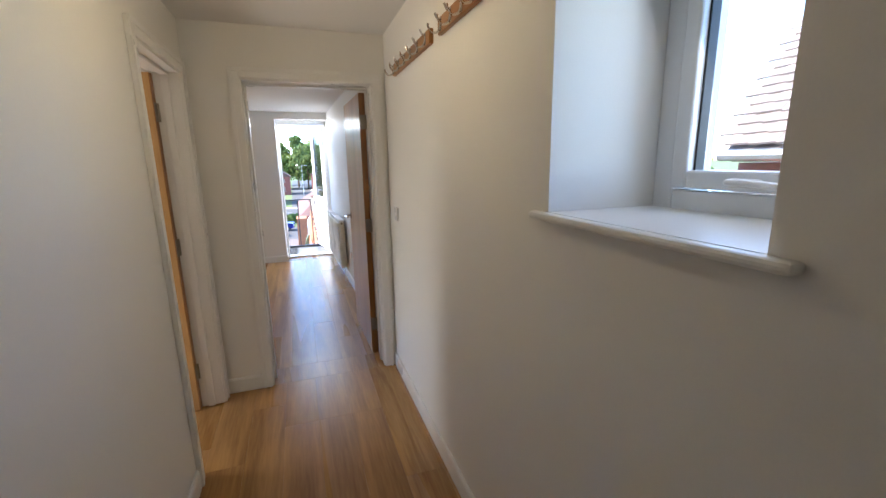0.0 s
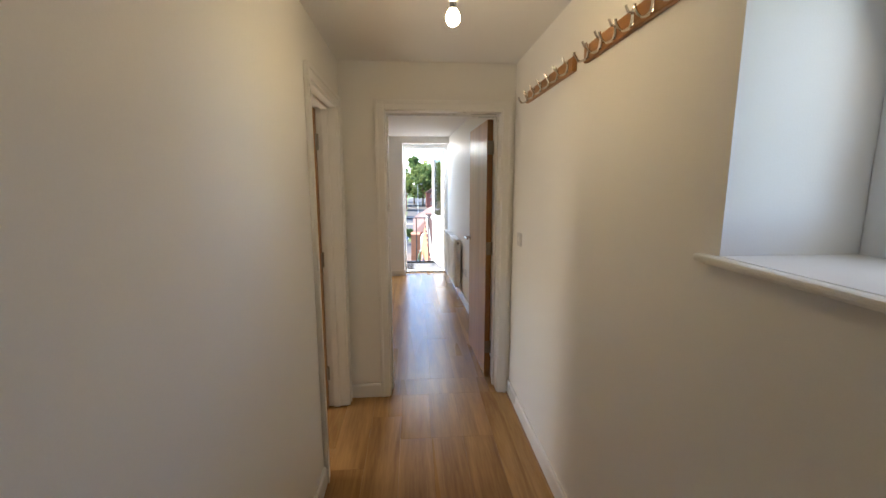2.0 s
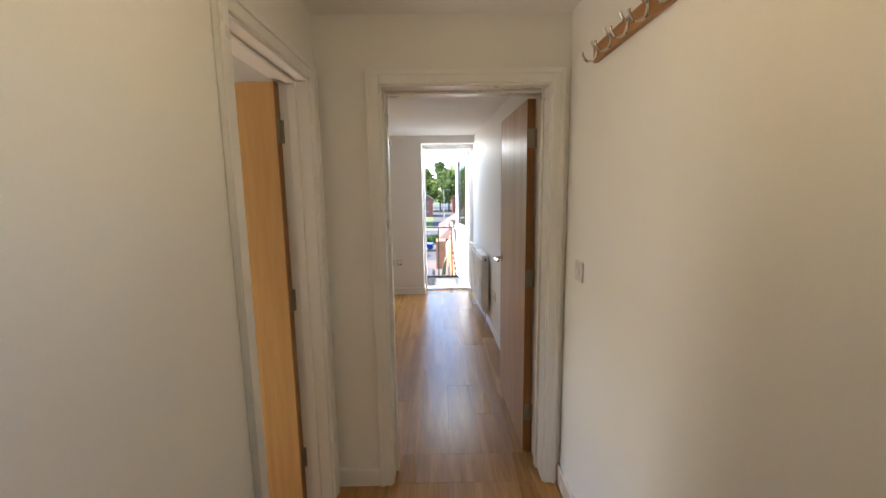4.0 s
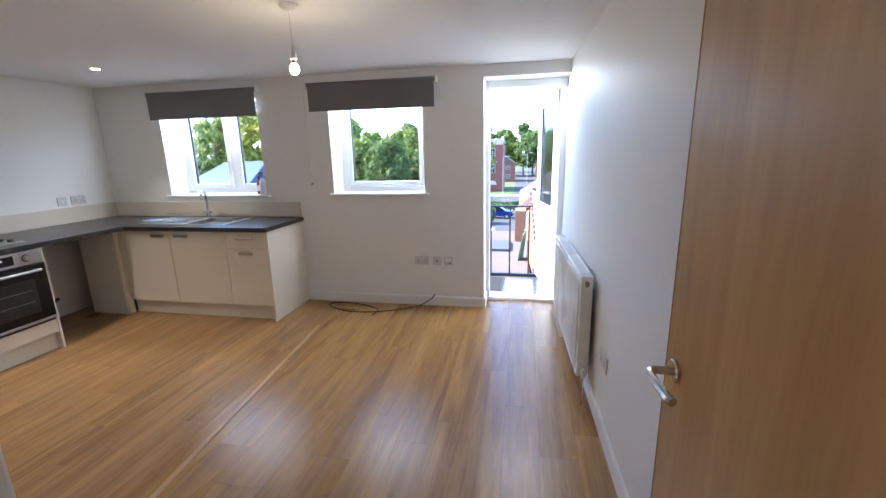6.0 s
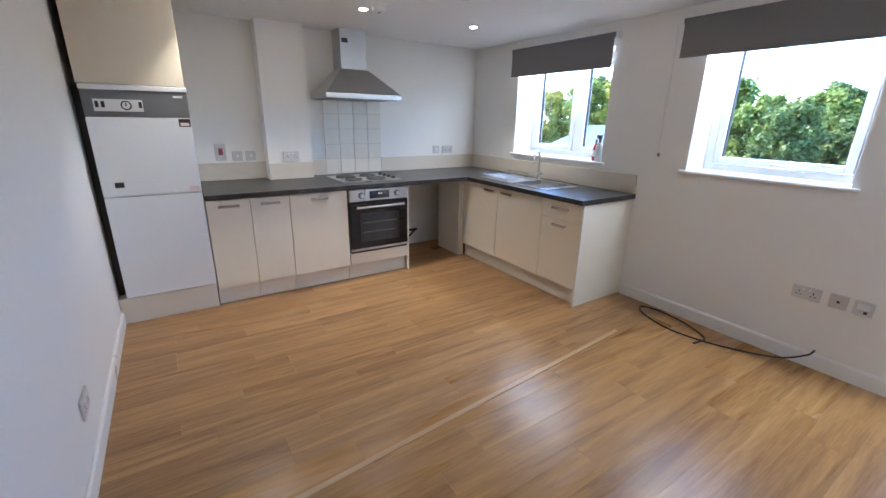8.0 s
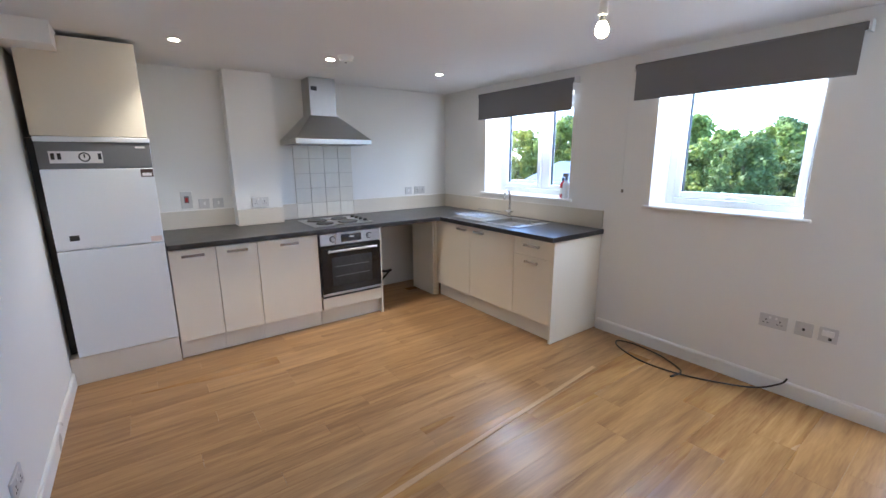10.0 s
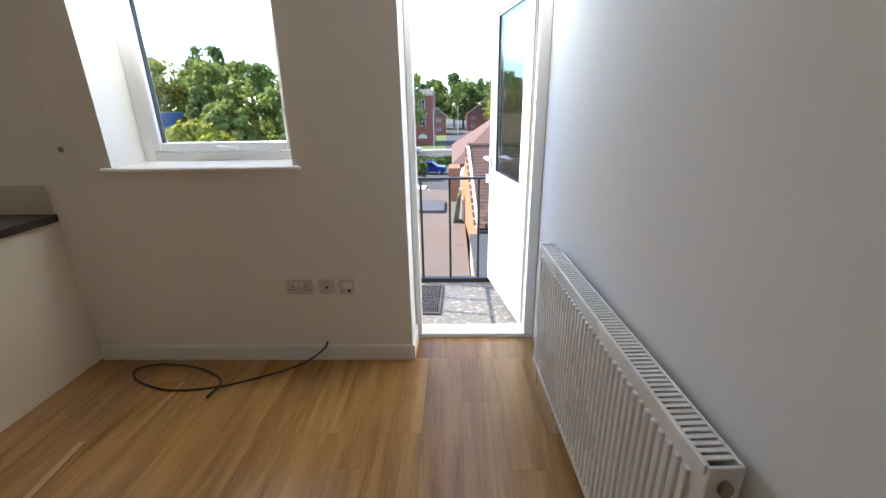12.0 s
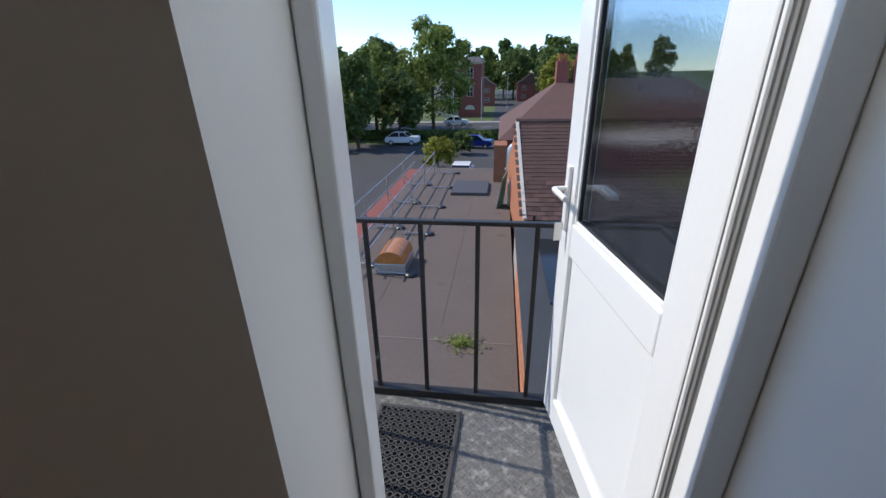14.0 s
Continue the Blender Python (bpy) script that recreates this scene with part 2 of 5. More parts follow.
def leafmat(name, a, b):
    m = bpy.data.materials.new(name)
    m.use_nodes = True
    n, l = m.node_tree.nodes, m.node_tree.links
    bs = n["Principled BSDF"]
    geo, ramp = n.new("ShaderNodeNewGeometry"), n.new("ShaderNodeValToRGB")
    ramp.color_ramp.elements[0].color, ramp.color_ramp.elements[1].color = (*a, 1), (*b, 1)
    l.new(geo.outputs["Random Per Island"], ramp.inputs[0])
    l.new(ramp.outputs[0], bs.inputs["Base Color"])
    bs.inputs["Roughness"].default_value = 0.6
    bs.inputs["Specular IOR Level"].default_value = 0.25
    tl, mx = n.new("ShaderNodeBsdfTranslucent"), n.new("ShaderNodeMixShader")
    l.new(ramp.outputs[0], tl.inputs[0])
    mx.inputs[0].default_value = 0.42
    l.new(bs.outputs[0], mx.inputs[1])
    l.new(tl.outputs[0], mx.inputs[2])
    l.new(mx.outputs[0], n["Material Output"].inputs[0])
    return m


LEAF = leafmat("leaves_green", (0.10, 0.16, 0.03), (0.31, 0.36, 0.09))
LEAFDARK = leafmat("leaves_dark", (0.06, 0.10, 0.03), (0.18, 0.235, 0.065))
LEAFYEL = leafmat("leaves_yellow_green", (0.18, 0.21, 0.03), (0.40, 0.38, 0.06))

# ---- building helpers ----


def box(bm, x0, x1, y0, y1, z0, z1, bevel=0.0):
    r = bmesh.ops.create_cube(bm, size=1, matrix=Matrix.LocRotScale(((x0 + x1) / 2, (y0 + y1) / 2, (z0 + z1) / 2), None, (abs(x1 - x0), abs(y1 - y0), abs(z1 - z0))))
    if bevel:
        es = list({e for v in r["verts"] for e in v.link_edges})
        bmesh.ops.bevel(bm, geom=es, offset=bevel, segments=2, profile=0.5, affect="EDGES")
    return bm


def cyl(bm, a, b, r, seg=12, r2=None):
    a, b = Vector(a), Vector(b)
    d = b - a
    m = Matrix.Translation((a + b) / 2) @ d.to_track_quat("Z", "Y").to_matrix().to_4x4()
    bmesh.ops.create_cone(bm, cap_ends=True, segments=seg, radius1=r, radius2=r if r2 is None else r2, depth=d.length, matrix=m)
    return bm


def lathe(bm, profile, at, seg=20, axis="Z"):
    """Turn a profile of (radius, height) about an upright axis at a place."""
    rings = []
    for r, h in profile:
        rings.append([bm.verts.new((at[0] + r * math.cos(2 * math.pi * k / seg), at[1] + r * math.sin(2 * math.pi * k / seg), at[2] + h)) for k in range(seg)])
    for p, q in zip(rings, rings[1:]):
        for k in range(seg):
            bm.faces.new((p[k], p[(k + 1) % seg], q[(k + 1) % seg], q[k]))
    bm.faces.new(rings[0][::-1])
    bm.faces.new(rings[-1])
    return bm


def tube(bm, pts, r, seg=8):
    """A round bar through a line of points."""
    pts = [Vector(p) for p in pts]
    rings, side = [], None
    for i, p in enumerate(pts):
        d = (pts[min(i + 1, len(pts) - 1)] - pts[max(i - 1, 0)]).normalized()
        if side is None:
            side = d.orthogonal().normalized()
        side = (side - d * side.dot(d)).normalized()
        up = d.cross(side)
        rings.append([bm.verts.new(p + (side * math.cos(2 * math.pi * k / seg) + up * math.sin(2 * math.pi * k / seg)) * r) for k in range(seg)])
    for p, q in zip(rings, rings[1:]):
        for k in range(seg):
            bm.faces.new((p[k], p[(k + 1) % seg], q[(k + 1) % seg], q[k]))
    bm.faces.new(rings[0][::-1])
    bm.faces.new(rings[-1])
    return bm


def curve(pts, n=6):
    """Smooth line through points (Catmull-Rom)."""
    p = [Vector(a) for a in pts]
    p = [p[0] * 2 - p[1], *p, p[-1] * 2 - p[-2]]
    out = []
    for i in range(1, len(p) - 2):
        for k in range(n):
            t = k / n
            out.append(0.5 * (2 * p[i] + (p[i + 1] - p[i - 1]) * t + (2 * p[i - 1] - 5 * p[i] + 4 * p[i + 1] - p[i + 2]) * t * t + (3 * p[i] - p[i - 1] - 3 * p[i + 1] + p[i + 2]) * t ** 3))
    return out + [p[-2]]


def mesh(name, bm, material, smooth=False):
    bmesh.ops.recalc_face_normals(bm, faces=bm.faces)
    me = bpy.data.meshes.new(name)
    bm.to_mesh(me)
    bm.free()
    me.materials.append(material)
    if smooth:
        for p in me.polygons:
            p.use_smooth = True
        me.set_sharp_from_angle(angle=radians(38))
    return me


def thing(name, label, category, bm=None, material=None, m=None, kind="", group="", smooth=False):
    ob = new(name, mesh(name, bm, material, smooth) if bm is not None else None)
    if m is not None:
        ob.matrix_world = m
    return tagged(ob, label, category, group, kind)


def part(name, bm, material, parent, label="", smooth=False, m=None):
    ob = new(name, mesh(name, bm, material, smooth))
    ob.parent = parent
    if m is not None:
        ob.matrix_basis = m
    if label:
        tagged(ob, label)
    return ob


def B(*a, bevel=0.0):
    return box(bmesh.new(), *a, bevel=bevel)


def wall_y(bm, x0, x1, y0, y1, z0, z1, holes):
    """A wall along x with openings (xa, xb, za, zb) cut through it."""
    x = x0
    for xa, xb, za, zb in sorted(holes):
        if xa > x:
            box(bm, x, xa, y0, y1, z0, z1)
        if za > z0:
            box(bm, xa, xb, y0, y1, z0, za)
        if zb < z1:
            box(bm, xa, xb, y0, y1, zb, z1)
        x = xb
    if x < x1:
        box(bm, x, x1, y0, y1, z0, z1)
    return bm


def wall_x(bm, x0, x1, y0, y1, z0, z1, holes):
    y = y0
    for ya, yb, za, zb in sorted(holes):
        if ya > y:
            box(bm, x0, x1, y, ya, z0, z1)
        if za > z0:
            box(bm, x0, x1, ya, yb, z0, za)
        if zb < z1:
            box(bm, x0, x1, ya, yb, zb, z1)
        y = yb
    if y < y1:
        box(bm, x0, x1, y, y1, z0, z1)
    return bm


# ---- structure of the flat ----
XL, HC = -4.955, 2.285        # kitchen wall, ceiling height
YD, YH = -3.745, -3.985        # door wall: living face, hall face
HH = 2.335                    # hall ceiling height
HL, HR = -1.075, 0.105        # hall walls
YB = -8.3                     # wall behind the hall
W1 = (-4.19, -3.03, 1.13, 2.10)
W2 = (-2.27, -1.325, 1.14, 2.10)
BD = (-0.755, 0.0, -0.02, 2.18)
HD = (-0.801, 0.038, -0.02, 2.05)
HW = (-6.50, -5.963, 1.376, 2.17)
LD = (-4.83, -4.075, -0.02, 2.05)


def structure(name, bm, material, label="", category="wall"):
    return thing(name, label, category, bm, material, kind="structure")


structure("wall_north", wall_y(bmesh.new(), XL - 0.2, 0.45, 0.0, 0.36, -0.02, 2.6, [W1, W2, BD]), WALL, "white painted outer wall with deep window reveals")
structure("wall_west", B(XL - 0.2, XL, YH, -0.001, -0.02, 2.6), WALL, "white painted kitchen wall")
bm = bmesh.new()
vs = [bm.verts.new(p) for p in ((0.0, 0.0, -0.02), (0.11, YD, -0.02), (0.45, YD, -0.02), (0.45, 0.0, -0.02))]
f = bm.faces.new(vs)
r = bmesh.ops.extrude_face_region(bm, geom=[f])
bmesh.ops.translate(bm, verts=[v for v in r["geom"] if isinstance(v, bmesh.types.BMVert)], vec=(0, 0, 2.62))
structure("wall_east", bm, WALL, "white painted long side wall behind a radiator")
structure("wall_door", wall_y(bmesh.new(), XL, 0.45, YH, YD - 0.001, -0.02, 2.6, [HD]), WALL, "white painted wall with the door to the hall")
structure("wall_hall_east", wall_x(bmesh.new(), HR, 0.66, YB, YH - 0.001, -0.02, 2.6, [HW]), WALL, "off-white painted hall wall with a deep window reveal")
structure("wall_hall_west", wall_x(bmesh.new(), HL - 0.14, HL, YB, YH - 0.001, -0.02, 2.6, [LD]), WALL, "off-white painted hall wall with a doorway")
structure("wall_hall_back", B(HL - 0.14, 0.66, YB - 0.15, YB - 0.001, -0.02, 2.6), WALL, "plain wall closing the hall")
bm = bmesh.new()
# the low opening is unseen, added to let light into the side room
wall_x(bm, -3.0, -2.9, YB, YH - 0.001, -0.02, 2.6, [(-4.72, -4.12, 0.4, 1.1)])
box(bm, -2.9, HL - 0.141, -6.4, -6.3, -0.02, 2.6)
structure("wall_side_room", bm, WALL, "plain walls of the side room")
structure("ceiling", B(XL - 0.2, 0.45, YD, 0.0, HC, HC + 0.25), CEIL, "plain white ceiling", "ceiling")
structure("ceiling_hall", B(-3.0, 0.66, YB, YD - 0.001, HH, HH + 0.25), CEIL, "plain white hall ceiling", "ceiling")
FLOOR = structure("floor", B(-5.1, 0.45, YB, 0.30, -0.25, -0.012), mat("floor_base", (0.10, 0.05, 0.02), 0.7), "oak plank laminate floor", "floor")
structure("trim_threshold", B(-0.755, 0.0, 0.232, 0.36, -0.01, 0.026, bevel=0.004), UPVC, "white threshold of the balcony door", "threshold")

# ---- skirting, door linings ----


def skirting(bm, a, b, h=0.10, d=0.015):
    """A skirting board from a to b (floor points), standing off to the left of the way from a to b."""
    a, b = Vector((*a, 0)), Vector((*b, 0))
    t = (b - a).normalized()
    s = Vector((-t.y, t.x, 0))
    prof = ((0, 0), (d, 0), (d, h - 0.012), (d * 0.55, h), (0, h))
    rows = [[bm.verts.new(p + s * u + Vector((0, 0, z))) for u, z in prof] for p in (a, b)]
    for k in range(5):
        bm.faces.new((rows[0][k], rows[0][(k + 1) % 5], rows[1][(k + 1) % 5], rows[1][k]))
    bm.faces.new(rows[0])
    bm.faces.new(rows[1][::-1])
    return bm


def board(a, b, label):
    structure("baseboard", skirting(bmesh.new(), a, b), GLOSS, label, "skirting")


board((-0.757, 0), (-2.64, 0), "white gloss skirting board under the windows")
board((-0.755, 0.231), (-0.755, -0.015), "short white skirting in the balcony door reveal")
board((0.109, YD + 0.01), (0.004, 0.0), "white gloss skirting board behind the radiator")
board((-4.18, YD), (HD[0] - 0.045, YD), "white gloss skirting board on the door wall")
board((HR, YB), (HR, YH), "white gloss skirting board in the hall")
board((HL, LD[0] - 0.045), (HL, YB), "white gloss skirting board in the hall")
board((HD[0] - 0.045, YH), (HL, YH), "short white gloss skirting board beside the door")


def door_frame(name, axis, lo, hi, p0, p1, top, sides):
    """Lining, stops and moulded architraves of a doorway. axis: the way the wall runs."""
    root = thing(name, "white gloss door lining with moulded architraves", "door frame", kind="structure")

    def put(n, u0, u1, v0, v1, z0, z1, bevel=0.003):
        a = (u0, u1, v0, v1) if axis == "x" else (v0, v1, u0, u1)
        part(n, B(*a, z0, z1, bevel=bevel), GLOSS, root)

    q0, q1 = p0 - 0.004, p1 + 0.004
    put("jamb", lo, lo + 0.028, q0, q1, 0, top)
    put("jamb", hi - 0.028, hi, q0, q1, 0, top)
    put("head", lo + 0.028, hi - 0.028, q0, q1, top - 0.028, top)
    mid = (p0 + p1) / 2
    for s0, s1 in ((lo + 0.028, lo + 0.041), (hi - 0.041, hi - 0.028)):
        put("stop", s0, s1, mid - 0.02, mid + 0.02, 0, top - 0.03)
    put("stop", lo + 0.041, hi - 0.041, mid - 0.02, mid + 0.02, top - 0.041, top - 0.028)
    for side in sides:
        e0, e1 = (p0 - 0.018, p0) if side < 0 else (p1, p1 + 0.018)
        f0, f1 = (p0 - 0.024, p0 - 0.018) if side < 0 else (p1 + 0.018, p1 + 0.024)
        w = 0.062
        for c0, c1 in ((lo - w + 0.02, lo + 0.02), (hi - 0.02, hi + w - 0.02)):
            put("architrave", c0, c1, e0, e1, 0, top + w - 0.02, 0.004)
        for c0, c1 in ((lo - w + 0.02, lo - 0.02), (hi + 0.02, hi + w - 0.02)):
            put("moulding", c0, c1, f0, f1, 0, top + w - 0.02, 0.003)
        put("architrave", lo + 0.02, hi - 0.02, e0, e1, top - 0.02, top + w - 0.02, 0.004)
        put("moulding", lo - 0.02, hi + 0.02, f0, f1, top + 0.018, top + w - 0.02, 0.003)
    return root


door_frame("trim_door_frame_1", "x", HD[0], HD[1], YH, YD, HD[3], (-1, 1))
door_frame("trim_door_frame_2", "y", LD[0], LD[1], HL - 0.14, HL, LD[3], (1,))


def lever(parent, y, z, side):
    """Lever handle on a round rose, on the face side (-1 or 1) of a leaf along +y."""
    x = side * 0.022
    h = part("handle", lathe(bmesh.new(), ((0.0265, 0), (0.0265, 0.006), (0.024, 0.009), (0.012, 0.010)), (0, 0, 0)), CHROME, parent, "brushed chrome lever handle", True, pose(x, y, z, 0, side * 90, 0))
    part("lever", tube(bmesh.new(), curve([(0, 0, 0.008), (0, 0, 0.045), (0, -0.012, 0.056), (0, -0.05, 0.058), (0, -0.11, 0.054), (0, -0.125, 0.050)]), 0.0095), CHROME, h, smooth=True)
    return h


def inner_door(name, m, width, label):
    """Flush oak-veneer leaf; hinge edge at the origin, leaf along +y."""
    d = thing(name, label, "door", B(-0.021, 0.021, 0.004, width - 0.004, 0.006, 2.012, bevel=0.001), OAKDOOR, m, kind="structure")
    part("lipping", B(-0.0216, 0.0216, 0.0, 0.004, 0.006, 2.012), OAKEDGE, d, "darker oak edge lipping")
    part("lipping", B(-0.0216, 0.0216, width - 0.004, width, 0.006, 2.012), OAKEDGE, d, "darker oak edge lipping")
    for s in (-1, 1):
        lever(d, width - 0.06, 1.05, s)
    part("latch_plate", B(-0.012, 0.012, width, width + 0.002, 0.99, 1.15), CHROME, d, "steel latch plate")
    for z in (0.20, 1.0, 1.76):
        h = part("hinge", cyl(bmesh.new(), (0.028, -0.004, z), (0.028, -0.004, z + 0.1), 0.007, 10), HINGE, d, "brass-toned butt hinge", True)
        part("hinge_leaf", B(-0.018, 0.024, -0.003, -0.0005, z, z + 0.1), HINGE, h)
    return d


inner_door("door_1", pose(-0.018, YD + 0.012, 0, 0, 0, 1.7), 0.762, "oak veneer flush door standing open along the wall")
inner_door("door_2", pose(HL - 0.125, LD[1] - 0.056, 0, 0, 0, 88), 0.70, "oak veneer flush door open into the side room")

# ---- windows ----


def window(name, lo, hi, z0, z1, m, mullion=None, label=""):
    """uPVC casement in its own plane: x along the wall, y outwards."""
    w = thing(name, label, "window", kind="structure", m=m)
    fw = 0.062

    def put(n, a, b, c, d, parent=w, y0=0.0, y1=0.07, material=UPVC, bevel=0.006):
        return part(n, B(a, b, y0, y1, c, d, bevel=bevel), material, parent)

    put("window_frame", lo, lo + fw, z0, z1)
    put("window_frame", hi - fw, hi, z0, z1)
    put("window_frame", lo + fw, hi - fw, z0, z0 + fw)
    put("window_frame", lo + fw, hi - fw, z1 - fw, z1)
    lights = [(lo + fw, hi - fw)]
    if mullion:
        put("mullion", mullion - 0.035, mullion + 0.035, z0 + fw, z1 - fw)
        lights = [(lo + fw, mullion - 0.035), (mullion + 0.035, hi - fw)]
    for a, b in lights:
        s = 0.05
        g = 0.004
        sash = put("sash", a + g, a + s, z0 + fw + g, z1 - fw - g, y0=-0.012, y1=0.055)
        put("stile", b - s, b - g, z0 + fw + g, z1 - fw - g, sash, -0.012, 0.055)
        put("rail", a + s, b - s, z0 + fw + g, z0 + fw + s, sash, -0.012, 0.055)
        put("rail", a + s, b - s, z1 - fw - s, z1 - fw - g, sash, -0.012, 0.055)
        put("gasket", a + s, a + s + 0.006, z0 + fw + s, z1 - fw - s, sash, 0.012, 0.04, GASKET, 0)
        put("gasket", b - s - 0.006, b - s, z0 + fw + s, z1 - fw - s, sash, 0.012, 0.04, GASKET, 0)
        p = put("pane", a + s, b - s, z0 + fw + s, z1 - fw - s, sash, 0.024, 0.030, GLASS, 0)
        p.visible_shadow = False
        c = (a + b) / 2
        if not mullion:
            h = part("handle", B(c - 0.035, c + 0.035, -0.026, -0.012, z0 + fw + 0.012, z0 + fw + 0.034, bevel=0.005), WHITEPL, sash, "white window handle")
            tube_bm = tube(bmesh.new(), curve([(c - 0.02, -0.02, z0 + fw + 0.023), (c - 0.02, -0.045, z0 + fw + 0.026), (c + 0.03, -0.05, z0 + fw + 0.026), (c + 0.10, -0.046, z0 + fw + 0.020)]), 0.008)
            part("lever", tube_bm, WHITEPL, sash, smooth=True)
    if mullion:
        part("handle", B(mullion - 0.05, mullion - 0.035, -0.05, -0.012, z0 + 0.36, z0 + 0.52, bevel=0.006), WHITEPL, w, "white espagnolette handle")
    return w


def sill(name, x0, x1, y0, y1, z, m=None, label="white gloss window board with rounded nose"):
    return thing(name, label, "window sill", B(x0, x1, y0, y1, z - 0.024, z, bevel=0.009), GLOSS, m, kind="structure")


window("window_1", W1[0], W1[1], W1[2], W1[3], pose(0, 0.255, 0), -3.55, "white uPVC two-light kitchen window")
window("window_2", W2[0], W2[1], W2[2], W2[3], pose(0, 0.255, 0), None, "white uPVC single casement window")
window("window_3", -HW[1], -HW[0], HW[2], HW[3], pose(0.446, 0, 0, 0, 0, -90), None, "white uPVC casement in the hall wall")
sill("sill_1", W1[0] - 0.045, W1[1] + 0.045, -0.032, 0.0, W1[2] + 0.012)
sill("sill_2", W2[0] - 0.045, W2[1] + 0.045, -0.032, 0.0, W2[2] + 0.012)
thing("sill_board_1", "white inner part of the window board", "window sill", B(W1[0] + 0.002, W1[1] - 0.002, 0.0005, 0.254, W1[2] - 0.012, W1[2] + 0.0118), GLOSS, kind="structure")
thing("sill_board_2", "white inner part of the window board", "window sill", B(W2[0] + 0.002, W2[1] - 0.002, 0.0005, 0.254, W2[2] - 0.012, W2[2] + 0.0118), GLOSS, kind="structure")
thing("sill_3", "white gloss window board with rounded nose", "window sill", B(HR - 0.032, HR, HW[0] - 0.05, HW[1] + 0.05, HW[2] - 0.007, HW[2] + 0.012, bevel=0.007), GLOSS, kind="structure")
thing("sill_board_3", "white inner part of the window board", "window sill", B(HR + 0.0005, 0.445, HW[0] + 0.002, HW[1] - 0.002, HW[2] - 0.012, HW[2] + 0.0118), GLOSS, kind="structure")


def blind(x0, x1, z0, z1, label):
    b = thing("roller_blind", label, "blind", group="roller blinds over the windows")
    n = 12
    bm = bmesh.new()
    box(bm, x0 + 0.012, x1 - 0.012, -0.068, -0.066, z0 + 0.012, z1 - 0.02)
    part("fabric", bm, BLIND, b)
    part("roller", cyl(bmesh.new(), (x0, -0.045, z1 - 0.022), (x1, -0.045, z1 - 0.022), 0.021, 16), BLIND, b, smooth=True)
    part("bottom_bar", B(x0 + 0.012, x1 - 0.012, -0.072, -0.062, z0, z0 + 0.022, bevel=0.003), BLIND, b)
    for x in (x0 - 0.012, x1):
        part("bracket", B(x, x + 0.012, -0.07, -0.0, z1 - 0.05, z1 + 0.004, bevel=0.002), WHITEPL, b, "white end bracket")
    return b


blind(-4.248, -2.99, 1.925, 2.20, "dark grey roller blind half lowered over the kitchen window")
blind(-2.445, -1.188, 1.94, 2.205, "dark grey roller blind drawn up over the wide window")
bm = tube(bmesh.new(), [(-2.50, -0.03, 2.17), (-2.505, -0.02, 1.7), (-2.50, -0.015, 1.26), (-2.495, -0.02, 1.7), (-2.49, -0.03, 2.17)], 0.0015, 5)
c = thing("blind_cord", "thin white looped blind cord hanging on the wall", "cord", bm, WHITEPL)
part("cord_clip", B(-2.508, -2.492, -0.016, -0.0, 1.235, 1.262, bevel=0.003), HINGE, c, "small screwed cord clip")

# ---- balcony door ----
f = thing("trim_balcony_frame", "white uPVC frame of the balcony door", "door frame", kind="structure")
part("frame_jamb", B(-0.753, -0.715, 0.232, 0.302, 0.03, 2.178, bevel=0.006), UPVC, f)
part("frame_jamb", B(-0.062, -0.002, 0.232, 0.302, 0.03, 2.178, bevel=0.006), UPVC, f)
part("frame_head", B(-0.715, -0.062, 0.232, 0.302, 2.115, 2.178, bevel=0.006), UPVC, f)
bd = thing("door_3", "white half-glazed uPVC door open onto the balcony", "door", m=pose(-0.055, 0.325, 0, 0, 0, 10.5), kind="structure")
LW, T = 0.79, 0.06
for n, a, b, c, d in (("stile", 0.0, 0.11, 0.05, 2.10), ("stile", LW - 0.11, LW, 0.05, 2.10), ("rail", 0.11, LW - 0.11, 0.05, 0.17), ("rail", 0.11, LW - 0.11, 0.82, 0.94), ("rail", 0.11, LW - 0.11, 1.99, 2.10)):
    part(n, B(-T / 2, T / 2, a, b, c, d, bevel=0.006), UPVC, bd)
part("panel", B(-0.014, 0.014, 0.11, LW - 0.11, 0.17, 0.82), UPVC, bd, "flat white lower panel")
for a, b, c, d in ((0.11, 0.125, 0.94, 1.99), (LW - 0.125, LW - 0.11, 0.94, 1.99), (0.125, LW - 0.125, 0.94, 0.955), (0.125, LW - 0.125, 1.975, 1.99)):
    part("glazing_bead", B(-0.022, 0.022, a, b, c, d, bevel=0.004), UPVC, bd)
for a, b, c, d in ((0.125, 0.131, 0.955, 1.975), (LW - 0.131, LW - 0.125, 0.955, 1.975), (0.131, LW - 0.131, 0.955, 0.961)):
    part("gasket", B(-0.016, 0.016, a, b, c, d), GASKET, bd)
p = part("pane", B(-0.010, 0.010, 0.131, LW - 0.131, 0.961, 1.975), DOORGLASS, bd, "patterned glass pane")
p.visible_shadow = False
part("edge_gasket", B(0.010, 0.018, -0.010, 0.0, 0.06, 2.09), GASKET, bd)
part("edge_channel", B(-0.029, 0.008, -0.002, 0.0, 0.06, 2.09), GREYPANEL, bd, "grey channel in the hinge edge")
for x in (-0.028, -0.016, -0.004):
    part("edge_rib", B(x, x + 0.007, -0.010, -0.002, 0.055, 2.095, bevel=0.0015), UPVC, bd)
part("edge_rib", B(0.020, 0.029, -0.008, 0.0, 0.055, 2.095, bevel=0.0015), UPVC, bd)
